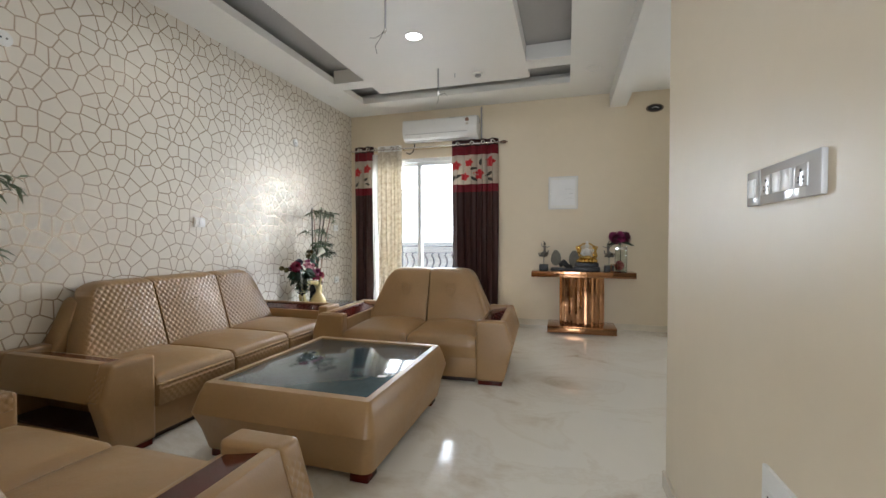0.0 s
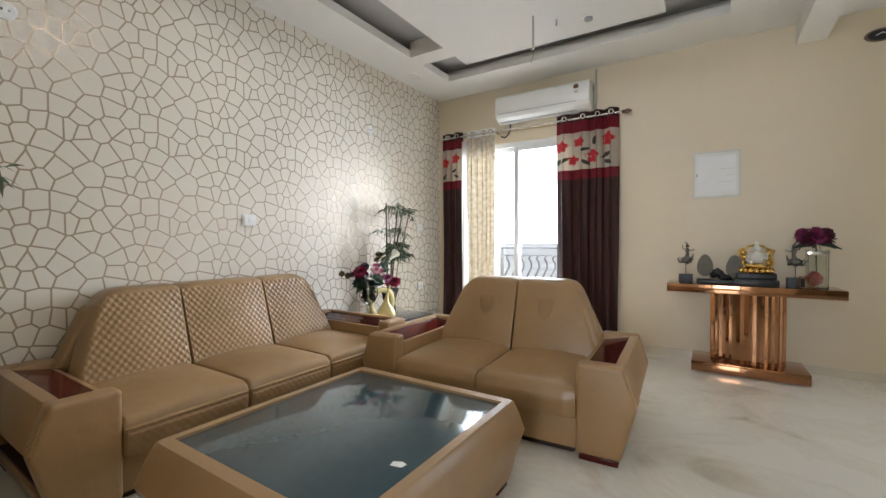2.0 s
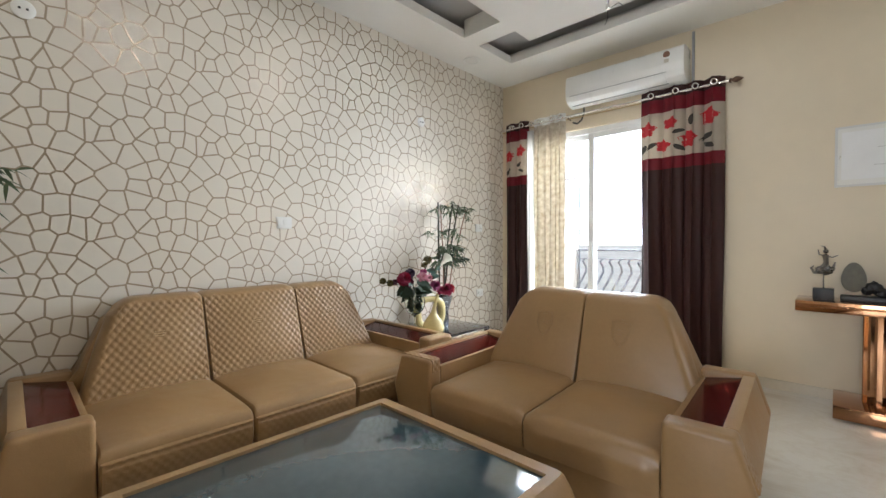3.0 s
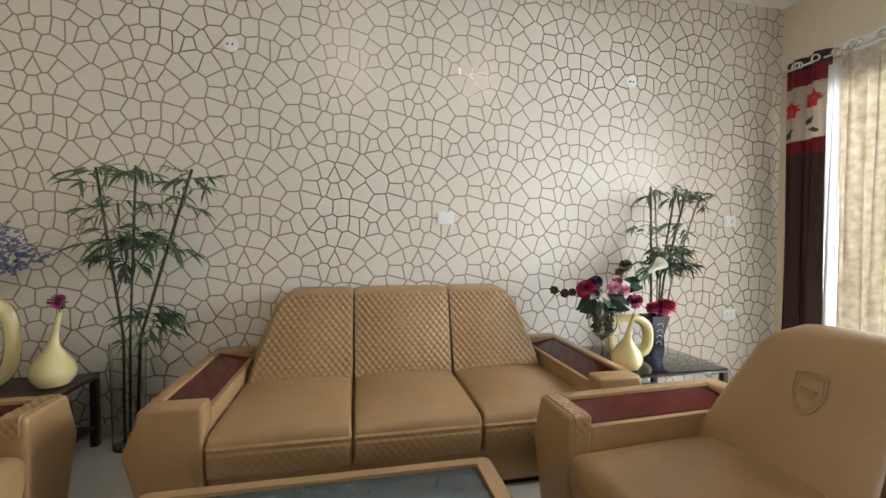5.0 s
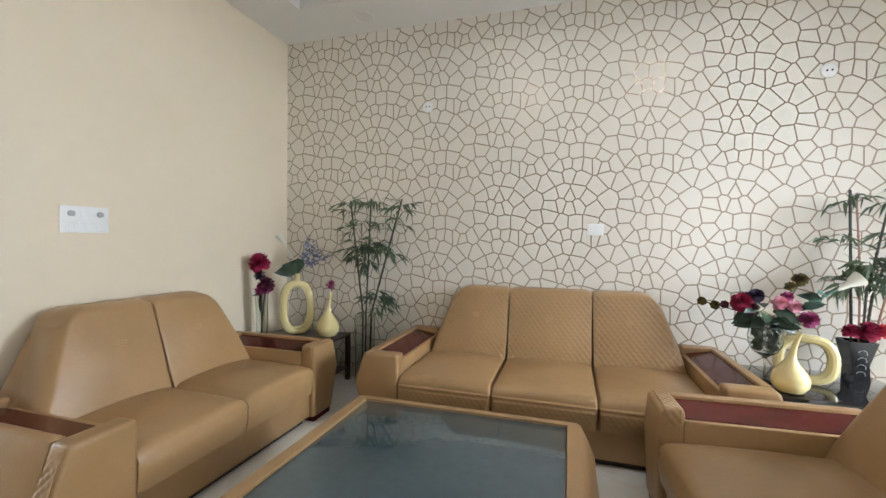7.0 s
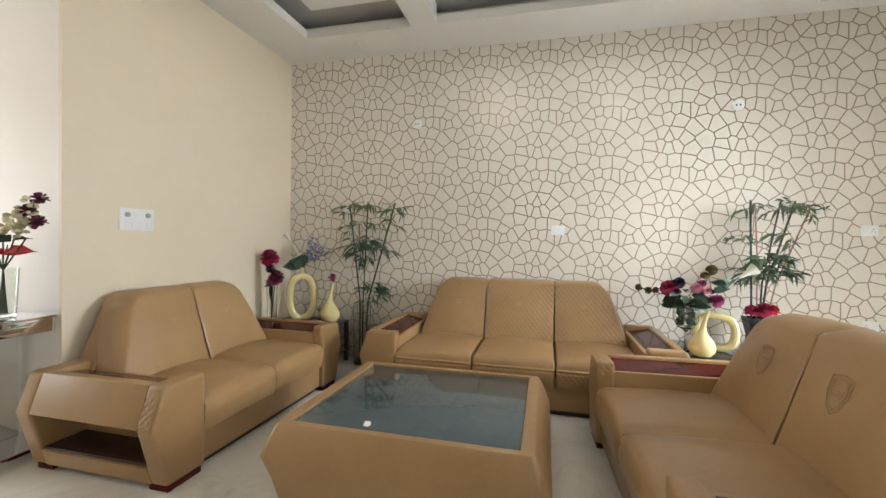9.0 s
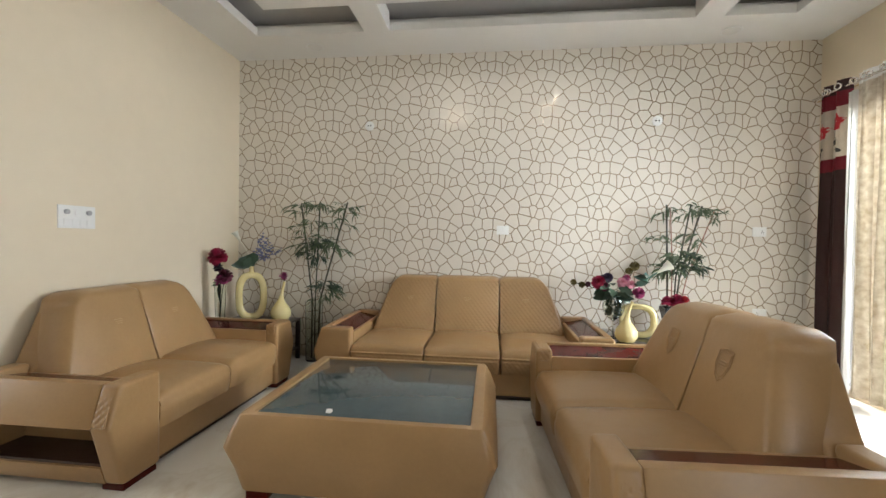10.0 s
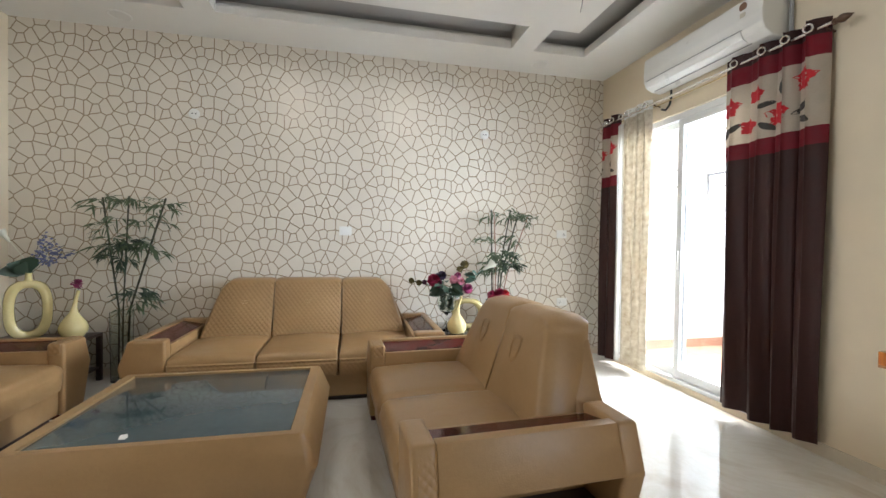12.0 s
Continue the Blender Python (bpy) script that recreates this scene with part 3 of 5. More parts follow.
sliding_door()

RED = mat("red_cloth", (0.17, 0.004, 0.014), 0.75, var=0.2, scale=9, bump=(600, 0.0006))
MAROON = mat("maroon_cloth", (0.040, 0.014, 0.012), 0.55, spec=0.3, var=0.25, scale=8, bump=(600, 0.0007))
CREAMCLOTH = mat("cream_cloth", (0.50, 0.44, 0.36), 0.8, var=0.12, scale=9, bump=(600, 0.0006))
FLOWER_RED = mat("printed_red", (0.50, 0.02, 0.03), 0.75, var=0.15, scale=20)
LEAF_DARK = mat("printed_leaf", (0.05, 0.045, 0.04), 0.75)
def thin_cloth(m, share):
    """Lets part of the light shine through the cloth."""
    nt = m.node_tree
    b, out = nt.nodes["Principled BSDF"], nt.nodes["Material Output"]
    tr = nt.nodes.new("ShaderNodeBsdfTranslucent")
    src = b.inputs["Base Color"].links
    if src:
        nt.links.new(src[0].from_socket, tr.inputs["Color"])
    else:
        tr.inputs["Color"].default_value = b.inputs["Base Color"].default_value
    mix = nt.nodes.new("ShaderNodeMixShader")
    mix.inputs[0].default_value = share
    nt.links.new(b.outputs[0], mix.inputs[1])
    nt.links.new(tr.outputs[0], mix.inputs[2])
    nt.links.new(mix.outputs[0], out.inputs["Surface"])
    return m


SHEER = mat("sheer_cloth", (0.70, 0.66, 0.58), 0.8, var=0.2, scale=19, dark=(0.42, 0.35, 0.25), bump=(300, 0.0008))
thin_cloth(SHEER, 0.36)
thin_cloth(CREAMCLOTH, 0.25)
thin_cloth(RED, 0.15)


def curtain(name, x0, x1, z0, folds, bands, depth, label, phase=0.0, flowers=()):
    """Pleated cloth: the fold depth shrinks towards the bottom hem a little; bands are (z_low, z_high, material, part name)."""
    c = thing(name, pose((x0 + x1) / 2, 5.675, 0), label, "curtain")
    w = x1 - x0

    def surf(u, z):
        k = 2 * math.pi * folds * (u + 0.035 * math.sin(7.3 * u + 3 * phase) / max(1, folds / 3)) + phase + 0.25 * math.sin(0.9 * z + phase)
        amp = depth * (0.75 + 0.25 * math.sin(1.7 * z + 3 * u))
        sway = 0.010 * math.sin(2.1 * z + 5 * u)
        return Vector(((u - 0.5) * w + 0.010 * math.sin(2 * k) + sway * 0.6, amp * math.sin(k) + 0.006 * math.sin(3 * k + 2 * z), z))
    for lo, hi, material, pname in bands:
        bm = bmesh.new()
        nx, nz = 24 * folds, max(2, int((hi - lo) / 0.06))
        sheets = []
        for off in (0, 0.003):
            g = [[bm.verts.new(surf(i / nx, lo + (hi - lo) * j / nz) + Vector((0, off, 0.006 * math.sin(9 * i / nx) if lo <= z0 + 1e-6 and j == 0 else 0))) for i in range(nx + 1)] for j in range(nz + 1)]
            sheets.append(g)
            for j in range(nz):
                for i in range(nx):
                    q = (g[j][i], g[j][i + 1], g[j + 1][i + 1], g[j + 1][i])
                    bm.faces.new(q if not off else q[::-1])
        a, b = sheets
        rim = [(j, 0) for j in range(nz + 1)] + [(nz, i) for i in range(1, nx + 1)] + [(j, nx) for j in range(nz - 1, -1, -1)] + [(0, i) for i in range(nx - 1, 0, -1)]
        for p, q in zip(rim, rim[1:] + rim[:1]):
            bm.faces.new((a[p[0]][p[1]], a[q[0]][q[1]], b[q[0]][q[1]], b[p[0]][p[1]]))
        part(pname, bm, material, c)
    for kind, u, z, r, spin in flowers:
        bm = bmesh.new()
        n = 34 if kind == "flower" else 22
        ring = []
        pts = []
        for k in range(n):
            a = 2 * math.pi * k / n
            if kind == "flower":
                rr = r * (0.86 + 0.14 * math.sin(5 * a + spin) + 0.05 * (1 if k % 2 else -1))
                pts.append((rr * math.cos(a), rr * math.sin(a)))
            else:
                px, py = r * math.cos(a), 0.42 * r * math.sin(a) * abs(math.cos(a / 2)) ** 0.3
                pts.append((px * math.cos(spin) - py * math.sin(spin), px * math.sin(spin) + py * math.cos(spin)))
        for f in (1.0, 0.66, 0.33):
            ring.append([bm.verts.new(surf(u + f * p[0] / w, z + f * p[1]) + Vector((0, -0.0025, 0))) for p in pts])
        mid = bm.verts.new(surf(u, z) + Vector((0, -0.0025, 0)))
        for a, b in zip(ring, ring[1:]):
            for k in range(n):
                bm.faces.new((a[k], a[(k + 1) % n], b[(k + 1) % n], b[k]))
        for k in range(n):
            bm.faces.new((ring[-1][k], ring[-1][(k + 1) % n], mid))
        part("flower_patch" if kind == "flower" else "leaf_patch", bm, FLOWER_RED if kind == "flower" else LEAF_DARK, c)
    # eyelets on the front of each fold, turned to let the rod through
    us = [i / 400 for i in range(401)]
    ys = [surf(u, 2.47).y for u in us]
    for i in range(4, 397):
        if ys[i] == min(ys[i - 4:i + 5]) and ys[i] < -0.3 * depth:
            p = surf(us[i], 2.47)
            bm = bmesh.new()
            tube(bm, [(0.021 * math.cos(a), 0, 0.023 * math.sin(a)) for a in [2 * math.pi * j / 20 for j in range(21)]], 0.0065, 8)
            part("eyelet", bm, CHROME, c, "chrome eyelet", at=pose(p.x + 0.012, p.y - 0.001, 2.47, 0, 0, 24))
    return c


def band_set(z0):
    return [(z0, 1.805, MAROON, "drape"), (1.805, 1.911, RED, "lower_band"), (1.911, 2.313, CREAMCLOTH, "flower_band"), (2.313, 2.432, RED, "upper_band"), (2.432, 2.522, MAROON, "heading")]


curtain("curtain", -1.475, -0.825, 0.07, 4, band_set(0.07), 0.045, "maroon curtain with red bands and a flowered cream strip", 0.4,
        (("flower", 0.12, 2.171, 0.071, 0.3), ("flower", 0.30, 2.017, 0.060, 1.0), ("flower", 0.40, 2.206, 0.057, 0.7), ("flower", 0.60, 2.041, 0.076, 0.2), ("flower", 0.84, 2.206, 0.078, 0.9),
         ("leaf", 0.06, 1.994, 0.046, 1.2), ("leaf", 0.16, 2.017, 0.052, 0.6), ("leaf", 0.50, 1.982, 0.046, 2.4), ("leaf", 0.63, 2.206, 0.046, 1.5), ("leaf", 0.80, 2.041, 0.057, 0.5), ("leaf", 0.84, 1.970, 0.052, -0.4), ("leaf", 0.47, 2.123, 0.046, 0.2)))
curtain("curtain", -2.99, -2.685, 0.03, 2, band_set(0.03), 0.042, "maroon curtain with a flowered strip beside the wallpaper", 1.2,
        (("flower", 0.22, 2.147, 0.069, 0.3), ("flower", 0.72, 2.194, 0.071, 0.8), ("leaf", 0.20, 1.970, 0.052, 0.8), ("leaf", 0.62, 2.041, 0.052, 0.4), ("leaf", 0.74, 1.970, 0.046, -0.3)))
sheer = curtain("sheer_curtain", -2.61, -2.235, 0.05, 3, [(0.05, 2.43, SHEER, "drape"), (2.43, 2.515, WHITE, "heading")], 0.024, "gathered beige sheer curtain with a mottled weave", 0.2)
lining = curtain("sheer_curtain", -2.69, -2.615, 0.04, 1, [(0.04, 2.40, thin_cloth(mat("white_voile", (0.70, 0.69, 0.66), 0.85, var=0.05, scale=6), 0.5), "drape")], 0.018, "thin white voile curtain edge", 0.9)


def curtain_rod():
    r = thing("curtain_rod", pose(0, 5.675, 2.462), "metal curtain rod with dark finials over the balcony door", "rod")
    part("rod", tube(bmesh.new(), [(-3.05, 0, 0), (-0.79, 0, 0)], 0.011, 12), CHROME, r)
    for x, s in ((-0.79, 1),):
        bm = lathe(bmesh.new(), [(0.012, 0), (0.019, 0.008), (0.019, 0.016), (0.013, 0.022), (0.022, 0.04), (0.024, 0.055), (0.016, 0.075), (0.006, 0.092), (0.002, 0.10)], 16)
        part("finial", bm, ROD, r, "dark carved finial", at=pose(x, 0, 0, 0, 90 * s, 0))
    for x in (-0.83, -2.20):
        bm = tube(bmesh.new(), [(x, 0.02, -0.012), (x, 0.079, -0.02)], 0.006, 8)
        tube(bm, [(x, 0, 0.013), (x, 0.02, -0.012), (x, 0.02, -0.012)], 0.006, 8)
        part("bracket", bm, ROD, r)
    part("back_rod", tube(bmesh.new(), [(-3.05, 0.04, -0.015), (-0.85, 0.04, -0.015)], 0.005, 8), mat("brass_rod", (0.55, 0.42, 0.22), 0.3, 0.9), r, "thin brass rod")


curtain_rod()


def split_ac():
    a = thing("air_conditioner", pose(-1.62, YF, 2.53), "white split air conditioner above the balcony door", "air conditioner")
    prof = [(0, 0.02), (0, 0.295), (-0.10, 0.300), (-0.185, 0.292), (-0.208, 0.272), (-0.218, 0.15), (-0.213, 0.085), (-0.19, 0.04), (-0.13, 0.008), (-0.05, 0.0)]
    part("body", prism(bmesh.new(), prof, "x", -0.535, 0.535, bevel=0.008, seg=3), WHITE, a)
    bm = prism(bmesh.new(), [(-0.2165, 0.078), (-0.1935, 0.036), (-0.150, 0.014), (-0.153, 0.009), (-0.199, 0.032), (-0.223, 0.077)], "x", -0.47, 0.39, bevel=0.002)
    part("louvre", bm, WHITE, a)
    part("slot", tube(bmesh.new(), [(-0.49, -0.2195, 0.084), (0.40, -0.2195, 0.084)], 0.003, 6), GREY_PL, a, "dark slot over the louvre")
    part("slot", tube(bmesh.new(), [(-0.49, -0.137, 0.006), (0.40, -0.137, 0.006)], 0.004, 6), GREY_PL, a)
    bm = lathe(bmesh.new(), [(0.0275, -0.0008), (0.0275, 0.0008)], 20)
    part("sticker", bm, mat("sticker_brown", (0.20, 0.10, 0.06), 0.5), a, "small round energy sticker", at=pose(0.40, -0.2135, 0.235, 94, 0, 0))
    part("sticker", boxed(0.382, 0.418, -0.219, -0.2145, 0.165, 0.195), mat("sticker_grey", (0.55, 0.52, 0.44), 0.5), a, at=pose(0, 0.001, 0))
    bm = tube(bmesh.new(), [(-0.42, -0.03, 0.01), (-0.425, -0.022, -0.05), (-0.45, -0.018, -0.11), (-0.50, -0.012, -0.14), (-0.55, -0.012, -0.12)], 0.009, 8)
    part("drain_hose", bm, BLACK, a, "thin dark hose")
    part("side_pipe", tube(bmesh.new(), [(0.56, -0.02, 0.0), (0.56, -0.02, 0.44)], 0.012, 8), GREY_PL, a)


split_ac()


# ---- balcony ----
# bright haze behind the railing is put into the ground's pale colour
structure("ground", boxed(-3000, 3000, YF + 0.2, 4000, -12.2, -12.0), mat("far_ground", (0.62, 0.62, 0.58), 0.9, var=0.3, scale=0.05), "ground far below the balcony with haze put into its pale colour", "ground")
bm = bmesh.new()
box(bm, -3.2, 0.6, YF + 0.2, 8.05, -0.25, -0.03)
balcony = structure("balcony_floor", bm, mat("grout", (0.40, 0.33, 0.27), 0.8, var=0.1), "terracotta tiled balcony floor", "floor")
tile = None
for i in range(12):
    for j in range(7):
        x, y = -3.19 + i * 0.305, YF + 0.215 + j * 0.30
        if tile is None:
            tile = link("tile", boxed(0, 0.30, 0, 0.295, -0.03, -0.012, bevel=0.002, seg=1), TERRACOTTA)
            t_ob = tile
        else:
            t_ob = new("tile", tile.data)
        t_ob.parent = balcony
        t_ob.matrix_basis = pose(x, y, 0)
bm = boxed(-3.4, -3.2, YF + 0.2, 8.05, -0.25, 3.3)
structure("balcony_wall", bm, OUTWHITE, "white plastered balcony side wall", "wall")
structure("balcony_skirting", boxed(-3.2, -3.185, YF + 0.2, 8.0, -0.012, 0.09), TERRACOTTA, "terracotta skirting on the balcony wall", "skirting")
# outer edge, out of view, is placed to leave only a sun strip indoors
structure("balcony_ceiling", boxed(-3.4, 0.8, YF + 0.2, 6.6, 2.95, 3.15), OUTWHITE, "white slab over the balcony", "ceiling")


def railing():
    r = thing("balcony_railing", pose(0, 7.98, -0.02), "dark metal balcony railing with bellied bars", "railing")
    part("handrail", boxed(-3.2, 0.6, -0.025, 0.025, 1.025, 1.055, bevel=0.004), RAILMAT, r)
    part("bottom_rail", boxed(-3.2, 0.6, -0.018, 0.018, 0.095, 0.13, bevel=0.003), RAILMAT, r)
    part("middle_rail", boxed(-3.2, 0.6, -0.012, 0.012, 0.897, 0.915, bevel=0.003), RAILMAT, r)
    bm = bmesh.new()
    pts = [(0, 0.0, 0.905), (0.0, -0.03, 0.86), (0, 0.01, 0.78), (0, 0.015, 0.70), (0, -0.05, 0.55), (0, -0.12, 0.42), (0, -0.14, 0.32), (0, -0.10, 0.20), (0, 0.0, 0.12)]
    pts = [(p[1] * 0.75, p[1], p[2]) for p in pts]
    tube(bm, pts, 0.016, 6)
    first = part("baluster", bm, RAILMAT, r, at=pose(-3.05, 0, 0))
    for k in range(1, 26):
        o = new("baluster", first.data)
        o.parent = r
        o.matrix_basis = pose(-3.05 + 0.14 * k, 0, 0)
    for x in (-3.16, -1.3, 0.56):
        part("post", boxed(x - 0.02, x + 0.02, -0.02, 0.02, 0, 1.026, bevel=0.003), RAILMAT, r)


railing()


def outdoor_unit():
    a = thing("outdoor_unit", pose(-3.2, 7.0, 2.05), "white outdoor air conditioner unit on a wall bracket", "air conditioner")
    part("casing", boxed(0.08, 0.40, -0.40, 0.40, 0.03, 0.58, bevel=0.012), WHITE, a)
    bm = bmesh.new()
    for rr in (0.06, 0.12, 0.18, 0.235):
        tube(bm, [(0.405, -0.08 + rr * math.cos(t), 0.305 + rr * math.sin(t)) for t in [2 * math.pi * i / 28 for i in range(29)]], 0.006, 5)
    for k in range(8):
        t = math.pi * k / 4
        tube(bm, [(0.404, -0.08 + 0.03 * math.cos(t), 0.305 + 0.03 * math.sin(t)), (0.404, -0.08 + 0.235 * math.cos(t), 0.305 + 0.235 * math.sin(t))], 0.004, 5)
    part("fan_grille", bm, GREY_PL, a, "round grey fan grille")
    for y in (-0.3, 0.3):
        bm = bmesh.new()
        box(bm, 0.0, 0.45, y - 0.02, y + 0.02, 0.0, 0.03)
        box(bm, 0.0, 0.03, y - 0.02, y + 0.02, -0.30, 0.0)
        tube(bm, [(0.42, y, 0.0), (0.02, y, -0.27)], 0.012, 6)
        part("bracket", bm, GREY_PL, a, smooth=False)


outdoor_unit()

# ---- lamps and ceiling fittings ----
def downlight(x, y, lit):
    d = thing("ceiling_light", pose(x, y, ZC), "round lit downlight flush in the centre panel" if lit else "round unlit downlight flush in the ceiling border", "lamp", "ceiling downlights")
    part("rim", lathe(bmesh.new(), [(0.080, 0.002), (0.084, -0.004), (0.078, -0.008), (0.070, -0.006), (0.069, 0.002)], 32), WHITE, d)
    part("diffuser", lathe(bmesh.new(), [(0.0695, 0.001), (0.0695, -0.004), (0.03, -0.0055), (0.004, -0.006)], 32), LAMP_ON if lit else LAMP_OFF, d, "glowing white diffuser" if lit else "")


downlight(-1.275, 3.67, True)
downlight(-1.275, 2.36, True)
for x, y in ((-2.84, 1.22), (-2.85, 4.89), (0.34, 1.22), (0.34, 4.89)):
    downlight(x, y, False)
for y in (3.67, 2.36):
    lamp("downlight_beam", "SPOT", look((-1.275, y, ZC - 0.012), (-1.275, y, 0)), 18, (1.0, 0.98, 0.94), cone=176, radius=0.065)


def fan_hook(y, drop, wires):
    f = thing("fan_hook", pose(-1.275, y, ZC), "bare metal fan rod with loose wire ends", "ceiling hook")
    part("rod", tube(bmesh.new(), [(0, 0, 0.0), (0, 0, -drop)], 0.008, 10), GREY_PL, f)
    part("clevis", boxed(-0.012, 0.012, -0.008, 0.008, -drop - 0.025, -drop + 0.01, bevel=0.003), CHROME, f)
    for pts in wires:
        part("wire", tube(bmesh.new(), [(p[0], p[1], p[2] - drop) for p in pts], 0.0022, 5), BLACK, f)


fan_hook(3.05, 0.24, (((0, 0, 0.01), (-0.03, 0, -0.03), (-0.09, 0.01, -0.05), (-0.13, 0.0, -0.045)), ((0, 0, 0.01), (-0.05, 0.02, -0.05), (-0.10, 0.03, -0.10), (-0.085, 0.03, -0.16))))
fan_hook(4.42, 0.26, (((0, 0, 0), (0.0, 0.0, -0.08), (-0.02, 0.0, -0.12)), ((0, 0, 0), (0.03, -0.02, -0.03), (0.08, -0.03, -0.02), (0.11, -0.03, -0.05))))
d = thing("smoke_detector", pose(-0.887, 4.665, ZC), "small white round smoke detector on the ceiling", "smoke detector")
part("base", lathe(bmesh.new(), [(0.052, 0.0), (0.052, -0.012), (0.046, -0.016)], 24), WHITE, d)
part("sensor", lathe(bmesh.new(), [(0.034, -0.015), (0.034, -0.03), (0.028, -0.036), (0.004, -0.038)], 24), GREY_PL, d)
d = thing("ceiling_hook", pose(-1.13, 4.58, ZC), "short metal stub below the ceiling panel", "ceiling hook")
part("stub", tube(bmesh.new(), [(0, 0, 0), (0, 0, -0.05)], 0.006, 8), GREY_PL, d)


# ---- switches, sockets and the fuse panel ----
def plate(m, w, h, modules, label, name="switch_plate", round_=False, finish=None):
    """Wall plate facing local -y, with its module keys."""
    p = thing(name, m, label, "switch")
    finish = finish or WHITE
    if round_:
        part("cover", lathe(bmesh.new(), [(w / 2, 0), (w / 2, 0.006), (w / 2 - 0.006, 0.010), (0.004, 0.011)], 24), finish, p, at=pose(0, 0, 0, 90, 0, 0))
        for x in (-0.014, 0.014):
            part("hole", lathe(bmesh.new(), [(0.006, 0), (0.006, 0.0125)], 10), BLACK, p, at=pose(x, 0, 0, 90, 0, 0))
        return p
    part("cover", boxed(-w / 2, w / 2, -0.011, 0, -h / 2, h / 2, bevel=0.004), finish, p)
    for kind, x, z in modules:
        if kind == "key":
            part("key", boxed(x - 0.017, x + 0.017, -0.0155, -0.0105, z - 0.022, z + 0.022, bevel=0.002), WHITE, p)
        elif kind == "knob":
            part("knob", lathe(bmesh.new(), [(0.016, 0), (0.015, 0.012), (0.008, 0.014)], 16), GREY_PL, p, at=pose(x, -0.011, z, 90, 0, 0))
        else:
            part("socket_face", boxed(x - 0.022, x + 0.022, -0.0135, -0.0105, z - 0.022, z + 0.022, bevel=0.002), finish, p)
            for dx, dz, r in ((0, 0.010, 0.0036), (-0.009, -0.004, 0.003), (0.009, -0.004, 0.003), (-0.009, -0.012, 0.0025), (0.009, -0.012, 0.0025)):
                part("pin_hole", lathe(bmesh.new(), [(r, 0), (r, 0.0145)], 8), BLACK, p, at=pose(x + dx, 0, z + dz, 90, 0, 0))
    return p


W = lambda y, z: pose(XW, y, z, 0, 0, 90)
plate(W(3.012, 1.298), 0.115, 0.085, (("key", -0.03, 0), ("key", 0.01, 0)), "white two-key switch plate on the wallpaper")
plate(W(5.285, 1.31), 0.115, 0.085, (("key", -0.025, 0), ("socket", 0.022, 0)), "white switch plate beside the curtain")
plate(W(5.303, 0.578), 0.115, 0.085, (("socket", -0.025, 0), ("key", 0.03, 0)), "white low socket plate on the wallpaper")
plate(W(1.69, 2.312), 0.092, 0.092, (), "round white wall light cover on the wallpaper", "junction_cover", True)
plate(W(4.395, 2.315), 0.092, 0.092, (), "round white wall light cover on the wallpaper", "junction_cover", True)
plate(pose(-1.392, YN, 1.296, 0, 0, 180), 0.235, 0.142, (("knob", -0.07, 0.03), ("knob", 0.07, 0.03), ("key", 0, 0.03), ("key", -0.07, -0.035), ("key", -0.02, -0.035), ("key", 0.03, -0.035), ("key", 0.075, -0.035)), "white switch plate with two fan regulators")
plate(pose(1.566, YF, 1.27), 0.115, 0.085, (("key", -0.025, 0), ("key", 0.02, 0)), "white switch plate on the cream wall")
GLOSSPL = mat("glossy_plate", (0.62, 0.63, 0.65), 0.08, 0.0, coat=1.0)
plate(pose(PX, 1.125, 1.262, 0, 0, -90), 0.245, 0.085, (("socket", -0.085, 0), ("key", -0.035, 0), ("key", 0.005, 0), ("socket", 0.06, 0)), "glossy grey framed switch and socket plate", finish=GLOSSPL)
plate(pose(PX, 1.285, 1.262, 0, 0, -90), 0.07, 0.085, (("key", 0, 0),), "small glossy grey switch plate", finish=GLOSSPL)
plate(pose(PX, 1.145, 0.555, 0, 0, -90), 0.14, 0.14, (("socket", -0.03, 0), ("key", 0.035, 0)), "white power socket plate near the floor")

p = thing("fuse_panel", pose(0.026, YF, 1.545), "flush white metal fuse panel with a paper sheet", "fuse box")
part("frame", boxed(-0.185, 0.185, -0.012, 0, 0, 0.43, bevel=0.003), mat("panel_grey", (0.66, 0.66, 0.66), 0.35), p)
part("door", boxed(-0.170, 0.170, -0.018, -0.012, 0.016, 0.414, bevel=0.003), WHITE, p)
part("paper", boxed(-0.150, 0.150, -0.0195, -0.0178, 0.05, 0.385), mat("paper", (0.82, 0.83, 0.85), 0.6, var=0.05, scale=7), p, "white printed sheet")
part("latch", boxed(-0.160, -0.152, -0.026, -0.018, 0.20, 0.225, bevel=0.002), CHROME, p)
for k, wd in enumerate((0.10, 0.06, 0.12)):
    part("print_line", boxed(0.13 - wd, 0.13, -0.0202, -0.0194, 0.26 - 0.06 * k, 0.262 - 0.06 * k), GREY_PL, p)

v = thing("wall_hole", pose(1.105, YF, 2.768), "oval dark wall outlet with loose wires", "outlet")
bm = lathe(bmesh.new(), [(0.05, 0), (0.05, 0.012), (0.042, 0.014), (0.04, 0.004)], 24)
for q in bm.verts:
    q.co.x *= 2.0
part("rim", bm, mat("brown_rim", (0.18, 0.13, 0.09), 0.6), v, at=pose(0, 0, 0, 90, 0, 0))
bm = lathe(bmesh.new(), [(0.041, 0), (0.041, 0.006)], 24)
for q in bm.verts:
    q.co.x *= 2.0
part("opening", bm, BLACK, v, "dark opening", at=pose(0, 0, 0, 90, 0, 0))
part("wire", tube(bmesh.new(), [(-0.03, -0.006, 0.0), (0.0, -0.03, 0.01), (0.04, -0.025, -0.01)], 0.004, 6), WHITE, v)


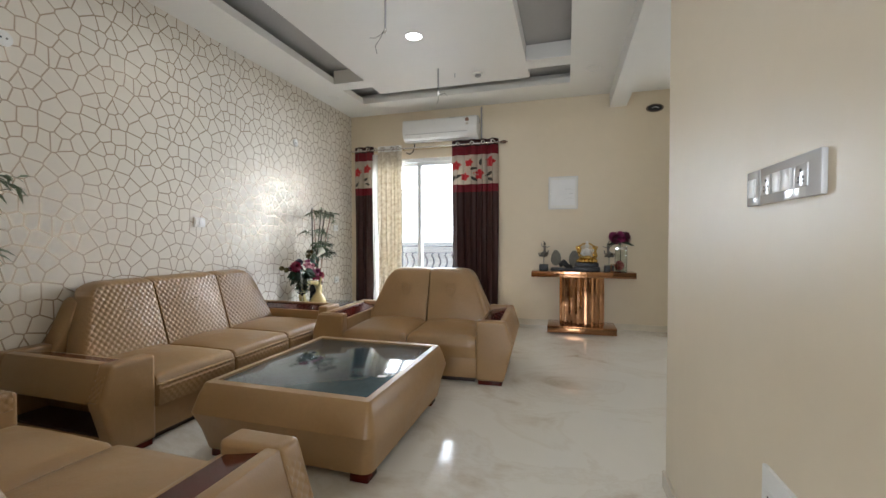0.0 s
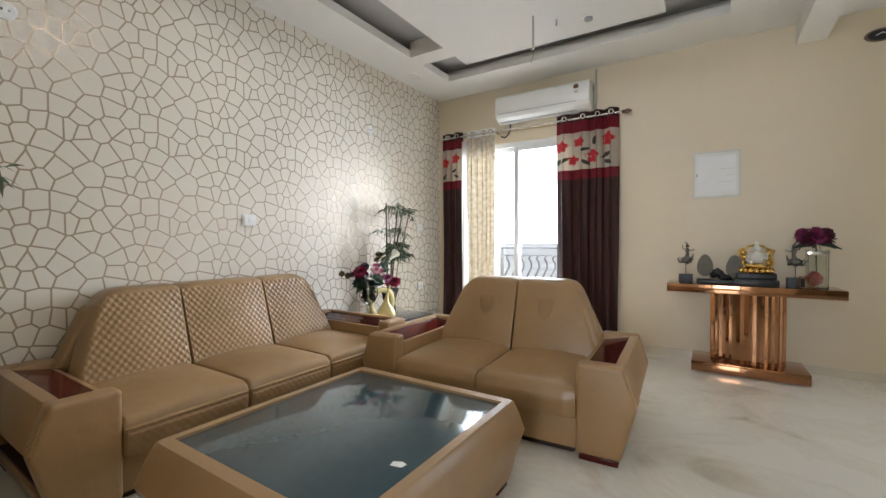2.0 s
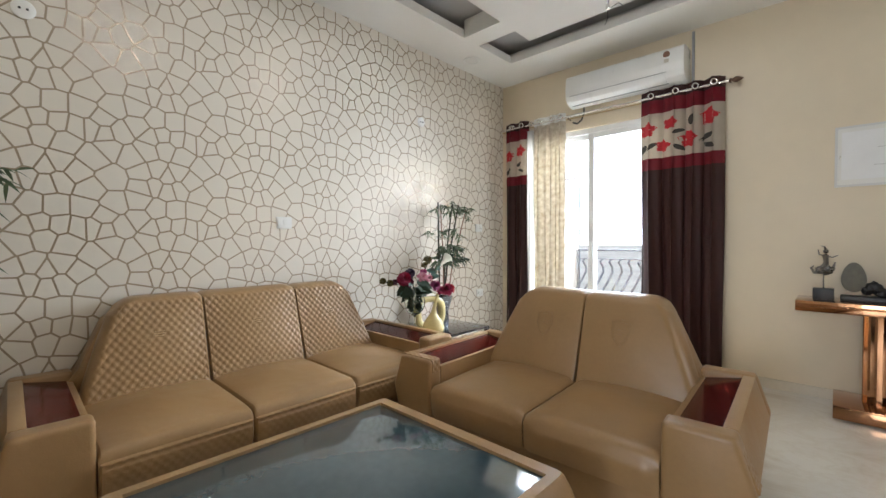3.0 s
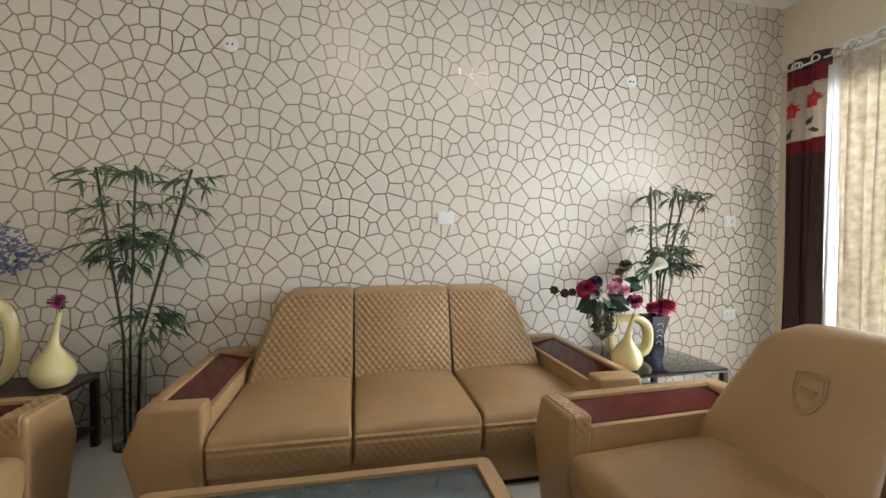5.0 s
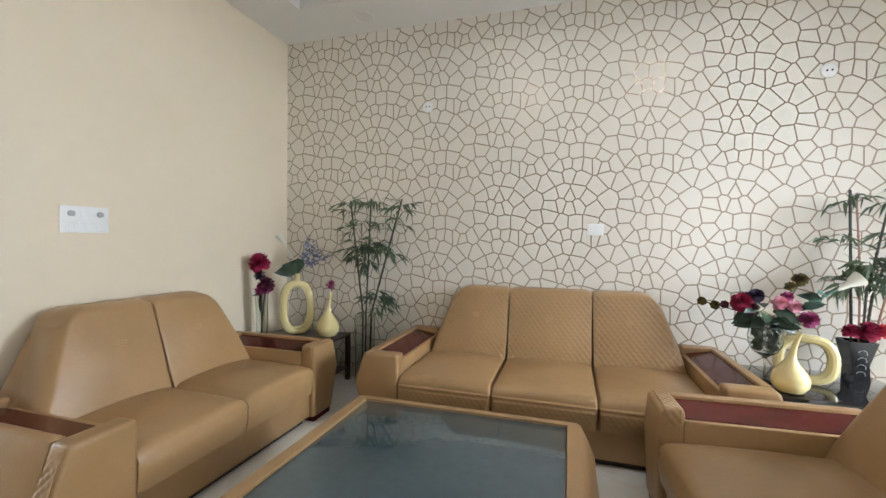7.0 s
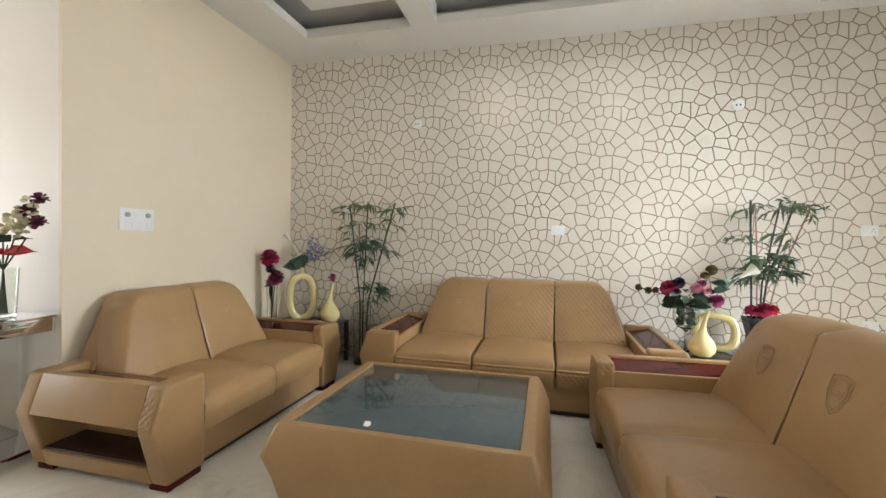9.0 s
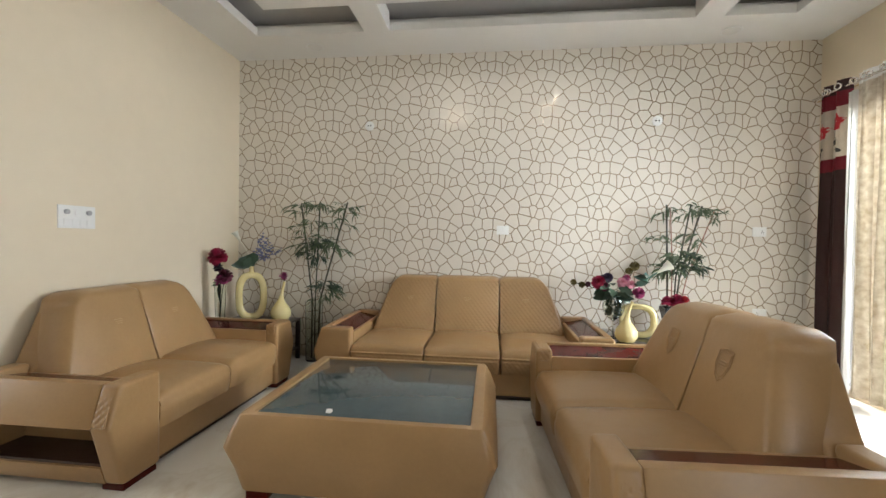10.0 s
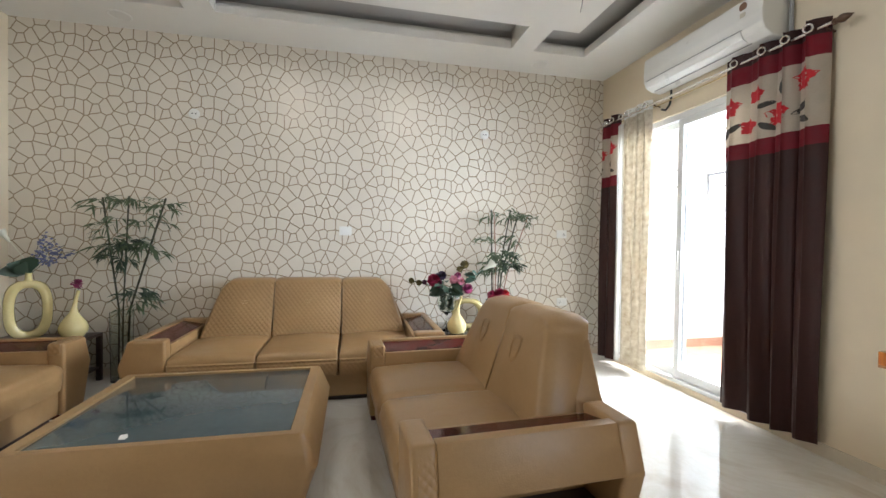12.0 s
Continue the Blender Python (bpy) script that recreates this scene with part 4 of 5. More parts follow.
# ---- copper console and its ornaments ----
def console():
    c = thing("console_table", pose(0.257, 5.53, 0), "copper mirrored console table against the cream wall", "console table")
    part("top", boxed(-0.602, 0.602, -0.18, 0.18, 0.683, 0.755, bevel=0.003), COPPER, c, "copper mirror slab top")
    part("foot_slab", boxed(-0.405, 0.39, -0.24, 0.17, 0.012, 0.095, bevel=0.003), COPPER, c, "copper mirror foot slab")
    for x in (-0.36, 0.35):
        for y in (-0.20, 0.14):
            part("glide", lathe(bmesh.new(), [(0.015, 0), (0.015, 0.0125)], 12, x, y), CHROME, c)
    n = 15
    for k in range(n):
        a0, a1 = radians(180 + 180 * k / n), radians(180 + 180 * (k + 1) / n)
        rx, ry = 0.265, 0.155
        p0, p1 = Vector((rx * math.cos(a0), ry * math.sin(a0) + 0.02)), Vector((rx * math.cos(a1), ry * math.sin(a1) + 0.02))
        mid = (p0 + p1) / 2
        nrm = Vector((mid.x / rx ** 2, (mid.y - 0.02) / ry ** 2)).normalized()
        bm = bmesh.new()
        q = [p0, mid + nrm * (0.012 if k % 2 else 0.004), p1, p1 - nrm * 0.02, p0 - nrm * 0.02]
        prism(bm, [(v.x, v.y) for v in q], "z", 0.0955, 0.6825)
        part("mirror_strip", bm, COPPER, c, smooth=False)
    part("pedestal_back", boxed(-0.262, 0.262, 0.02, 0.06, 0.0955, 0.6825), COPPER, c)


console()
IRON = mat("dark_iron", (0.22, 0.21, 0.20), 0.28, 0.9, var=0.2, scale=20)
STONE = mat("grey_stone", (0.16, 0.15, 0.12), 0.6, var=0.3, scale=25)
BLACKSTONE = mat("black_resin", (0.012, 0.012, 0.013), 0.4, var=0.2, scale=30)
GOLD = mat("gold_leaf", (0.72, 0.48, 0.14), 0.22, 1.0, var=0.15, scale=30)
PEARL = mat("pearl_white", (0.72, 0.70, 0.66), 0.3, var=0.08, scale=30)


def blob(bm, c, r, squash=(1, 1, 1), seed=0, rough=0.0, sub=2):
    res = bmesh.ops.create_icosphere(bm, subdivisions=sub, radius=1)
    for v in res["verts"]:
        k = 1 + rough * noise.noise(v.co * 2.2 + Vector((seed * 3.1, seed, 0)))
        v.co = Vector((c[0] + v.co.x * r * squash[0] * k, c[1] + v.co.y * r * squash[1] * k, c[2] + v.co.z * r * squash[2] * k))
    return bm


def painted(bm, slot):
    """Gives all faces that have no paint yet a material slot."""
    for f in bm.faces:
        if not f.tag:
            f.material_index, f.tag = slot, True


def ornament(name, m, bm, materials, label, category, group=""):
    ob = link(name, bm, materials[0])
    for extra in materials[1:]:
        ob.data.materials.append(extra)
    ob.matrix_basis = m
    return tagged(ob, label, category, group)


def figurine(x, s):
    bm = boxed(-0.055, 0.055, -0.045, 0.045, 0, 0.075, bevel=0.003)
    painted(bm, 0)
    tube(bm, [(0, 0, 0.075), (0, 0, 0.185)], 0.004, 8)
    # curled skirt, lifted leg, bust, arms and head with a plume
    blob(bm, (0.004 * s, 0, 0.205), 0.042, (1.15, 0.8, 0.75), 2, 0.55, 3)
    tube(bm, [(-0.01 * s, 0, 0.19), (-0.05 * s, 0, 0.185), (-0.066 * s, 0, 0.215), (-0.05 * s, 0, 0.232)], [0.016, 0.012, 0.007, 0.004], 8)
    tube(bm, [(0.02 * s, 0, 0.20), (0.05 * s, 0, 0.225), (0.058 * s, 0, 0.26)], [0.014, 0.009, 0.004], 8)
    tube(bm, [(0.004 * s, 0, 0.215), (0.012 * s, 0, 0.262), (0.008 * s, 0, 0.305), (0.008 * s, 0, 0.315)], [0.024, 0.013, 0.019, 0.006], 10)
    tube(bm, [(0.008 * s, 0, 0.302), (0.045 * s, -0.01, 0.292), (0.072 * s, -0.01, 0.308)], [0.006, 0.005, 0.003], 6)
    tube(bm, [(0.008 * s, 0, 0.300), (-0.024 * s, -0.01, 0.31), (-0.03 * s, -0.01, 0.345)], [0.006, 0.005, 0.003], 6)
    blob(bm, (0.01 * s, 0, 0.333), 0.016)
    tube(bm, [(0.01 * s, 0, 0.345), (0.002 * s, 0, 0.366), (-0.016 * s, 0, 0.372)], [0.009, 0.005, 0.002], 6)
    painted(bm, 1)
    ornament("figurine", pose(x, 5.54, 0.755), bm, (BLACKSTONE, IRON), "small dark silver dancer ornament on a black block", "ornament", "pair of dancer ornaments")


figurine(-0.205, 1)
figurine(0.575, -1)

f = thing("rock_ornament", pose(0.03, 5.55, 0.755), "black resin ornament with two stone leaf discs", "ornament")
bm = boxed(-0.15, 0.17, -0.06, 0.06, 0, 0.035, bevel=0.01)
for k in range(9):
    blob(bm, (-0.02 + 0.014 * k, 0.0, 0.05 + 0.055 * math.exp(-((k - 2) / 2.4) ** 2)), 0.032, (1, 0.9, 1), k, 0.5)
part("rock", bm, BLACKSTONE, f)
for x, z in ((-0.085, 0.16), (0.135, 0.155)):
    bm = bmesh.new()
    pts = [(0.062 * math.cos(a) * (1 - 0.18 * math.sin(a)), 0.10 * math.sin(a)) for a in [2 * math.pi * k / 24 for k in range(24)]]
    prism(bm, [(x + p[0], z + p[1]) for p in pts], "y", -0.012, 0.012, bevel=0.004)
    part("leaf_disc", bm, STONE, f, "grey stone leaf disc")

bm = bmesh.new()
box(bm, -0.155, 0.155, -0.07, 0.07, 0, 0.05, bevel=0.006)
box(bm, -0.14, 0.14, -0.06, 0.06, 0.05, 0.105, bevel=0.012)
painted(bm, 0)
# gilt throne with pierced sides and lotus seat
blob(bm, (0, 0, 0.128), 0.06, (1.9, 0.95, 0.42), 1, 0.2, 3)
for k in range(9):
    a = math.pi * k / 8
    blob(bm, (0.108 * math.cos(a), -0.055 * math.sin(a), 0.125), 0.022, (1, 1, 1.2), k, 0.2, 2)
for sx in (-1, 1):
    tube(bm, [(sx * 0.085, 0.01, 0.13), (sx * 0.118, 0.01, 0.19), (sx * 0.10, 0.01, 0.25), (sx * 0.125, 0.01, 0.30), (sx * 0.085, 0.01, 0.315)], [0.016, 0.013, 0.014, 0.010, 0.006], 8)
    for k in range(4):
        blob(bm, (sx * (0.075 + 0.012 * (k % 2)), 0.0, 0.155 + 0.042 * k), 0.021, (1.2, 0.8, 1), k, 0.5, 2)
tube(bm, [(0.10, 0.02, 0.29), (0.05, 0.02, 0.335), (0, 0.02, 0.345), (-0.05, 0.02, 0.335), (-0.10, 0.02, 0.29)], 0.009, 8)
blob(bm, (0, -0.03, 0.165), 0.05, (1.5, 0.7, 0.55), 8, 0.3, 3)
painted(bm, 1)
blob(bm, (0, -0.02, 0.235), 0.045, (1.0, 0.8, 1.2), 4, 0.2, 3)
blob(bm, (0.004, -0.014, 0.312), 0.027, (0.95, 1, 1.1), 5, 0.1, 3)
tube(bm, [(-0.04, -0.03, 0.265), (-0.068, -0.04, 0.215), (-0.03, -0.06, 0.19)], [0.016, 0.013, 0.01], 8)
tube(bm, [(0.04, -0.03, 0.265), (0.07, -0.03, 0.225), (0.075, -0.04, 0.275)], [0.016, 0.012, 0.009], 8)
blob(bm, (0.004, -0.008, 0.350), 0.018, (1, 1, 1.4), 6, 0.2, 2)
painted(bm, 2)
ornament("statue", pose(0.315, 5.55, 0.755), bm, (BLACKSTONE, GOLD, PEARL), "gold and white seated statue on a black stand", "statue")


# ---- plants, flowers and vases ----
LEAF = mat("bamboo_leaf", (0.085, 0.120, 0.058), 0.5, var=0.4, scale=12)
LEAF2 = mat("dark_leaf", (0.030, 0.058, 0.032), 0.5, var=0.4, scale=14)
TEAL = mat("teal_leaf", (0.10, 0.20, 0.16), 0.55, var=0.3, scale=18)
CANE = mat("bamboo_cane", (0.045, 0.045, 0.025), 0.45, var=0.4, scale=10)
PINKCANE = mat("pale_cane", (0.32, 0.17, 0.12), 0.5, var=0.3, scale=10)
CRIMSON = mat("crimson_petal", (0.32, 0.010, 0.055), 0.6, var=0.35, scale=25)
MAGENTA = mat("magenta_petal", (0.30, 0.035, 0.13), 0.6, var=0.4, scale=25)
PINK = mat("pink_petal", (0.55, 0.22, 0.28), 0.6, var=0.3, scale=25)
PLUM = mat("plum_petal", (0.10, 0.012, 0.035), 0.6, var=0.4, scale=25)
VIOLET = mat("dark_violet_petal", (0.035, 0.018, 0.05), 0.6, var=0.3, scale=25)
OLIVE = mat("olive_flower", (0.12, 0.09, 0.02), 0.7, var=0.4, scale=25)
LILY = mat("white_lily", (0.70, 0.70, 0.60), 0.5, var=0.1, scale=20)
BLUEFL = mat("blue_blossom", (0.17, 0.19, 0.36), 0.6, var=0.35, scale=30)
CREAMFL = mat("cream_blossom", (0.58, 0.54, 0.34), 0.6, var=0.3, scale=30)
REDFL = mat("scarlet_petal", (0.50, 0.02, 0.03), 0.6, var=0.3, scale=25)
YELLOW = mat("yellow_ceramic", (0.66, 0.56, 0.27), 0.12, var=0.08, scale=5, coat=0.5)
BLACKCER = mat("black_ceramic", (0.012, 0.012, 0.014), 0.25, var=0.2, scale=8)
BLACKGLASS = mat("black_table_glass", (0.012, 0.012, 0.014), 0.04, coat=0.4)
VASEGLASS = mat("vase_glass", (0.93, 0.97, 0.95), 0.0, trans=1.0, ior=1.45)
rng = random.Random(11)


def leaf(bm, base, d, length, width, droop=0.3, normal=None):
    """One pointed leaf, folded along its midrib, bending downwards; normal: the way its blade faces."""
    d = d.normalized()
    up = Vector(normal) if normal else Vector((rng.uniform(0.0, 1.1), rng.uniform(-0.7, 0.7), rng.uniform(0.2, 1.0)))
    side = d.cross(up)
    side = side.normalized() if side.length > 0.05 else Vector((0, 1, 0))
    rows = []
    for t, w in ((0, 0.12), (0.3, 0.9), (0.62, 0.8), (1.0, 0.02)):
        c = base + d * (length * t) + Vector((0, 0, -droop * length * t * t))
        rows.append((bm.verts.new(c - side * width * w / 2 + Vector((0, 0, 0.15 * width * w))), bm.verts.new(c), bm.verts.new(c + side * width * w / 2 + Vector((0, 0, 0.15 * width * w)))))
    for p, q in zip(rows, rows[1:]):
        bm.faces.new((p[0], p[1], q[1], q[0]))
        bm.faces.new((p[1], p[2], q[2], q[1]))


def spray(base, toward, n, length, spread, material, parent, width=0.018, name="leaf_spray"):
    """A twig with pairs of slender leaves."""
    bm = bmesh.new()
    base, toward = Vector(base), Vector(toward).normalized()
    pts = [base + toward * (spread * k / 4) + Vector((0, 0, -0.16 * spread * (k / 4) ** 2)) for k in range(5)]
    tube(bm, pts, 0.0016, 4)
    for k in range(n):
        t = (k + 0.6) / n
        p = pts[0].lerp(pts[-1], t) + Vector((0, 0, 0.04 * spread * math.sin(math.pi * t)))
        j = Vector((rng.uniform(-1, 1), rng.uniform(-1, 1), rng.uniform(-0.6, 0.35)))
        leaf(bm, p, toward * 0.8 + j * 0.8, length * rng.uniform(0.7, 1.15), width * rng.uniform(0.7, 1.2), rng.uniform(0.2, 0.7))
    return part(name, bm, material, parent)


def rosette(parent, c, r, material, name="flower", petals=26, axis=(0.4, 0, 0.9), cup=0.5):
    """A full flower of overlapping cupped petals round an axis."""
    bm = bmesh.new()
    c, ax = Vector(c), Vector(axis).normalized()
    u = ax.orthogonal().normalized()
    w = ax.cross(u)
    for k in range(petals):
        t = (k + 0.5) / petals
        a = k * 2.39996
        open_ = radians(10 + 122 * t)
        d = (u * math.cos(a) + w * math.sin(a)) * math.sin(open_) + ax * math.cos(open_)
        s = d.cross(ax).normalized()
        ln, wd = r * (0.72 + 0.28 * t), r * (0.42 + 0.40 * t)
        rows = []
        for q, ww in ((0.05, 0.25), (0.45, 0.95), (0.8, 1.0), (1.0, 0.55)):
            p = c + d * ln * q + ax * (cup * r * 0.25 * q * q) * (1 - t)
            ruf = rng.uniform(-0.06, 0.06) * r
            rows.append([bm.verts.new(p - s * wd * ww / 2 + ax * (0.10 * r * ww + ruf)), bm.verts.new(p), bm.verts.new(p + s * wd * ww / 2 + ax * (0.10 * r * ww - ruf))])
        for p, q in zip(rows, rows[1:]):
            for i in (0, 1):
                bm.faces.new((p[i], p[i + 1], q[i + 1], q[i]))
    return part(name, bm, material, parent)


def stem(parent, pts, r=0.003, material=None, name="stem"):
    return part(name, tube(bmesh.new(), pts, r, 6), material or LEAF2, parent)


def broad_leaf(parent, base, d, length, width, material=None, normal=None):
    bm = bmesh.new()
    leaf(bm, Vector(base), Vector(d), length, width, 0.25, normal)
    return part("leaf", bm, material or LEAF2, parent)


def cane(parent, pts, r, material):
    bm = bmesh.new()
    P = [Vector(p) for p in pts]
    fine, rad = [], []
    for a, b in zip(P, P[1:]):
        n = max(2, int((b - a).length / 0.11))
        for k in range(n):
            for t, f in ((0.0, 1.35), (0.06, 1.0), (0.94, 1.0)):
                fine.append(a.lerp(b, (k + t) / n))
                rad.append(r * f)
    fine.append(P[-1])
    rad.append(r * 0.8)
    tube(bm, fine, rad, 7)
    return part("cane", bm, material, parent)


# tall bamboo in a glass cylinder on the floor
def glass_cylinder(name_parent, h, r0, r1, wall=0.004, bottom=0.02, material=None, name="vase_glass"):
    prof = [(0.004, 0), (r0 - 0.004, 0), (r0, 0.004), (r1, h), (r1 - wall, h), (r0 - wall, bottom), (0.004, bottom)]
    return part(name, lathe(bmesh.new(), prof, 28), material or VASEGLASS, name_parent, "clear glass")


b = thing("bamboo_plant", pose(-2.925, 1.20, 0), "tall artificial bamboo in a clear glass floor vase", "plant")
glass_cylinder(b, 0.58, 0.075, 0.085)
cane(b, [(0.0, -0.02, 0.022), (0.0, -0.02, 0.6), (0.02, -0.13, 1.53)], 0.0075, CANE)
cane(b, [(0.02, 0.015, 0.022), (0.02, 0.02, 0.6), (0.0, 0.05, 1.55)], 0.0065, CANE)
cane(b, [(-0.02, 0.03, 0.022), (0.0, 0.06, 0.6), (0.01, 0.33, 1.54)], 0.008, CANE)
tops = ((0.02, -0.13, 1.53), (0.0, 0.05, 1.55), (0.01, 0.33, 1.54))
for tx, ty, tz in tops:
    for k in range(5):
        a = 2 * math.pi * k / 5 + rng.uniform(-0.4, 0.4)
        if math.cos(a) < -0.55:
            a += math.pi
        spray((tx, ty, tz - rng.uniform(0, 0.10)), (0.6 * math.cos(a), math.sin(a), rng.uniform(-0.35, 0.4)), 7, 0.085, 0.13, LEAF, b)
for ty, tz, n, m_ in ((-0.06, 1.16, 8, LEAF), (0.04, 1.14, 6, LEAF2), (0.0, 1.05, 5, LEAF2), (0.2, 1.15, 6, LEAF), (0.12, 0.75, 7, LEAF2), (0.10, 0.66, 5, LEAF), (-0.05, 1.35, 4, LEAF), (0.22, 1.36, 3, LEAF)):
    for k in range(n):
        a = 2 * math.pi * k / n + rng.uniform(-0.5, 0.5)
        if math.cos(a) < -0.55:
            a += math.pi
        spray((0.01, ty, tz + rng.uniform(-0.04, 0.04)), (0.6 * math.cos(a), math.sin(a), rng.uniform(-0.3, 0.3)), 8, 0.095, 0.15, m_, b)


def side_table(x0, x1, y0, y1, h, label, glass):
    t = thing("side_table", pose((x0 + x1) / 2, (y0 + y1) / 2, 0), label, "side table")
    hx, hy = (x1 - x0) / 2, (y1 - y0) / 2
    part("tabletop", boxed(-hx, hx, -hy, hy, h - 0.022, h, bevel=0.003), BLACKGLASS if glass else DARKWOOD, t)
    for sx in (-1, 1):
        for sy in (-1, 1):
            part("leg", boxed(*sorted((sx * hx, sx * (hx - 0.035))), *sorted((sy * hy, sy * (hy - 0.035))), 0, h - 0.0225, bevel=0.002), DARKWOOD, t)
    part("lower_shelf", boxed(-hx + 0.036, hx - 0.036, -hy + 0.01, hy - 0.01, 0.10, 0.118, bevel=0.002), DARKWOOD, t)
    return t


TZ = 0.40
side_table(-2.99, -2.44, 0.38, 1.03, TZ, "dark wooden corner side table between two sofas", False)
side_table(-3.02, -2.40, 3.885, 4.60, TZ, "black glass topped side table between two sofas", True)


def ring_vase(m, w, h, hole_w, hole_h, depth, label, neck=True):
    """Flat oval ring vase with a through hole; local face along x, hole axis along y."""
    v = thing("ring_vase", m, label, "vase")
    bm = bmesh.new()
    n, k = 40, 10
    rings = []
    for i in range(n):
        a = 2 * math.pi * i / n

        def sup(rx, rz, e):
            return Vector((rx * math.copysign(abs(math.cos(a)) ** e, math.cos(a)), 0, rz * math.copysign(abs(math.sin(a)) ** e, math.sin(a))))
        o, q = sup(w / 2, h / 2, 0.72), sup(hole_w / 2, hole_h / 2, 0.8)
        c, half = (o + q) / 2, (o - q) / 2
        ring = []
        for j in range(k):
            t = 2 * math.pi * j / k
            ring.append(bm.verts.new(c + half * math.cos(t) + Vector((0, depth / 2 * math.copysign(abs(math.sin(t)) ** 0.7, math.sin(t)), h / 2))))
        rings.append(ring)
    for i in range(n):
        p, q = rings[i], rings[(i + 1) % n]
        for j in range(k):
            bm.faces.new((p[j], p[(j + 1) % k], q[(j + 1) % k], q[j]))
    part("body", bm, YELLOW, v)
    if neck:
        part("neck", lathe(bmesh.new(), [(0.030, h - 0.012), (0.021, h + 0.012), (0.020, h + 0.045), (0.025, h + 0.055), (0.018, h + 0.055), (0.016, h + 0.01)], 18), YELLOW, v)
    return v


o = ring_vase(pose(-2.80, 0.625, TZ, 0, 0, 124), 0.285, 0.46, 0.145, 0.33, 0.085, "pale yellow oval ring vase with artificial flowers")
stem(o, [(0, 0, 0.50), (-0.02, 0, 0.62), (-0.10, 0.0, 0.76)], 0.004, LILY)
bm = lathe(bmesh.new(), [(0.004, 0), (0.012, 0.02), (0.016, 0.05), (0.028, 0.085), (0.034, 0.10), (0.030, 0.098), (0.012, 0.05), (0.003, 0.03)], 14)
part("lily", bm, LILY, o, "white lily bloom", at=pose(-0.10, 0, 0.755, 0, -30, 0))
for d_, ln in (((-0.7, -0.2, 0.25), 0.17), ((-0.55, -0.3, 0.6), 0.16), ((0.05, -0.3, 0.9), 0.17), ((-0.3, -0.4, 0.35), 0.14)):
    broad_leaf(o, (0, 0, 0.51), d_, ln * 1.15, 0.125, None, (0.1, -1, 0.25))
for k in range(4):
    e = Vector((0.10 + 0.055 * k, 0.02 * k, 0.83 - 0.05 * k))
    stem(o, [(0.005, 0, 0.50), e * 0.55 + Vector((0, 0, 0.28)), e], 0.002, LEAF2)
    bm = bmesh.new()
    for i in range(34):
        t = rng.uniform(0.35, 1.0)
        q = Vector((0.005, 0, 0.52)).lerp(e, t) + Vector((rng.uniform(-0.022, 0.022), rng.uniform(-0.022, 0.022), rng.uniform(-0.022, 0.022)))
        blob(bm, q, rng.uniform(0.007, 0.014), (1, 1, 0.7), i, 0.4, 1)
    tagged(part("blossom_spike", bm, BLUEFL, o, "pale blue blossom spike"), kind="stuff")


def gourd_vase(m, h, r, bend, label):
    v = thing("gourd_vase", m, label, "vase")
    prof = [(0.35, 0.0), (0.70, 0.03), (0.96, 0.13), (1.0, 0.22), (0.86, 0.33), (0.56, 0.44), (0.30, 0.54), (0.19, 0.66), (0.14, 0.8), (0.12, 0.93), (0.14, 1.0)]
    bm = bmesh.new()
    pts, rad = [], []
    for q, z in prof:
        t = max(0, (z - 0.4) / 0.6)
        pts.append((bend * t * t, 0, h * z))
        rad.append(r * q)
    tube(bm, [Vector((p[0], 0, p[2])) for p in pts], rad, 24)
    part("body", bm, YELLOW, v)
    return v


g = gourd_vase(pose(-2.80, 0.925, TZ, 0, 0, 120), 0.375, 0.095, 0.03, "pale yellow gourd bottle vase with one flower")
rosette(g, (0.02, 0, 0.425), 0.05, MAGENTA, petals=22)
stem(g, [(0.03, 0, 0.37), (0.022, 0, 0.42)], 0.003)

g = thing("flower_vase", pose(-2.56, 0.47, TZ), "slim clear glass vase with crimson roses", "vase")
glass_cylinder(g, 0.40, 0.040, 0.050)
stem(g, [(0.0, 0, 0.022), (0.0, 0.0, 0.4), (-0.01, -0.035, 0.60)], 0.005)
stem(g, [(0.01, 0, 0.022), (0.0, 0.02, 0.3), (0.02, 0.06, 0.44)], 0.004)
rosette(g, (-0.01, -0.035, 0.61), 0.092, CRIMSON, petals=40)
rosette(g, (0.0, -0.02, 0.51), 0.05, VIOLET, petals=22)
rosette(g, (0.02, 0.06, 0.44), 0.072, PLUM, petals=30)
rosette(g, (0.03, 0.03, 0.40), 0.062, MAGENTA, petals=26)
for k in range(7):
    a = k * 0.9
    broad_leaf(g, (0, 0.0, 0.50 - 0.025 * k), (0.7 * abs(math.cos(a)), math.sin(a), 0.2), 0.075, 0.045)
broad_leaf(g, (0.02, 0.0, 0.36), (0.2, 0.2, -1), 0.12, 0.06)

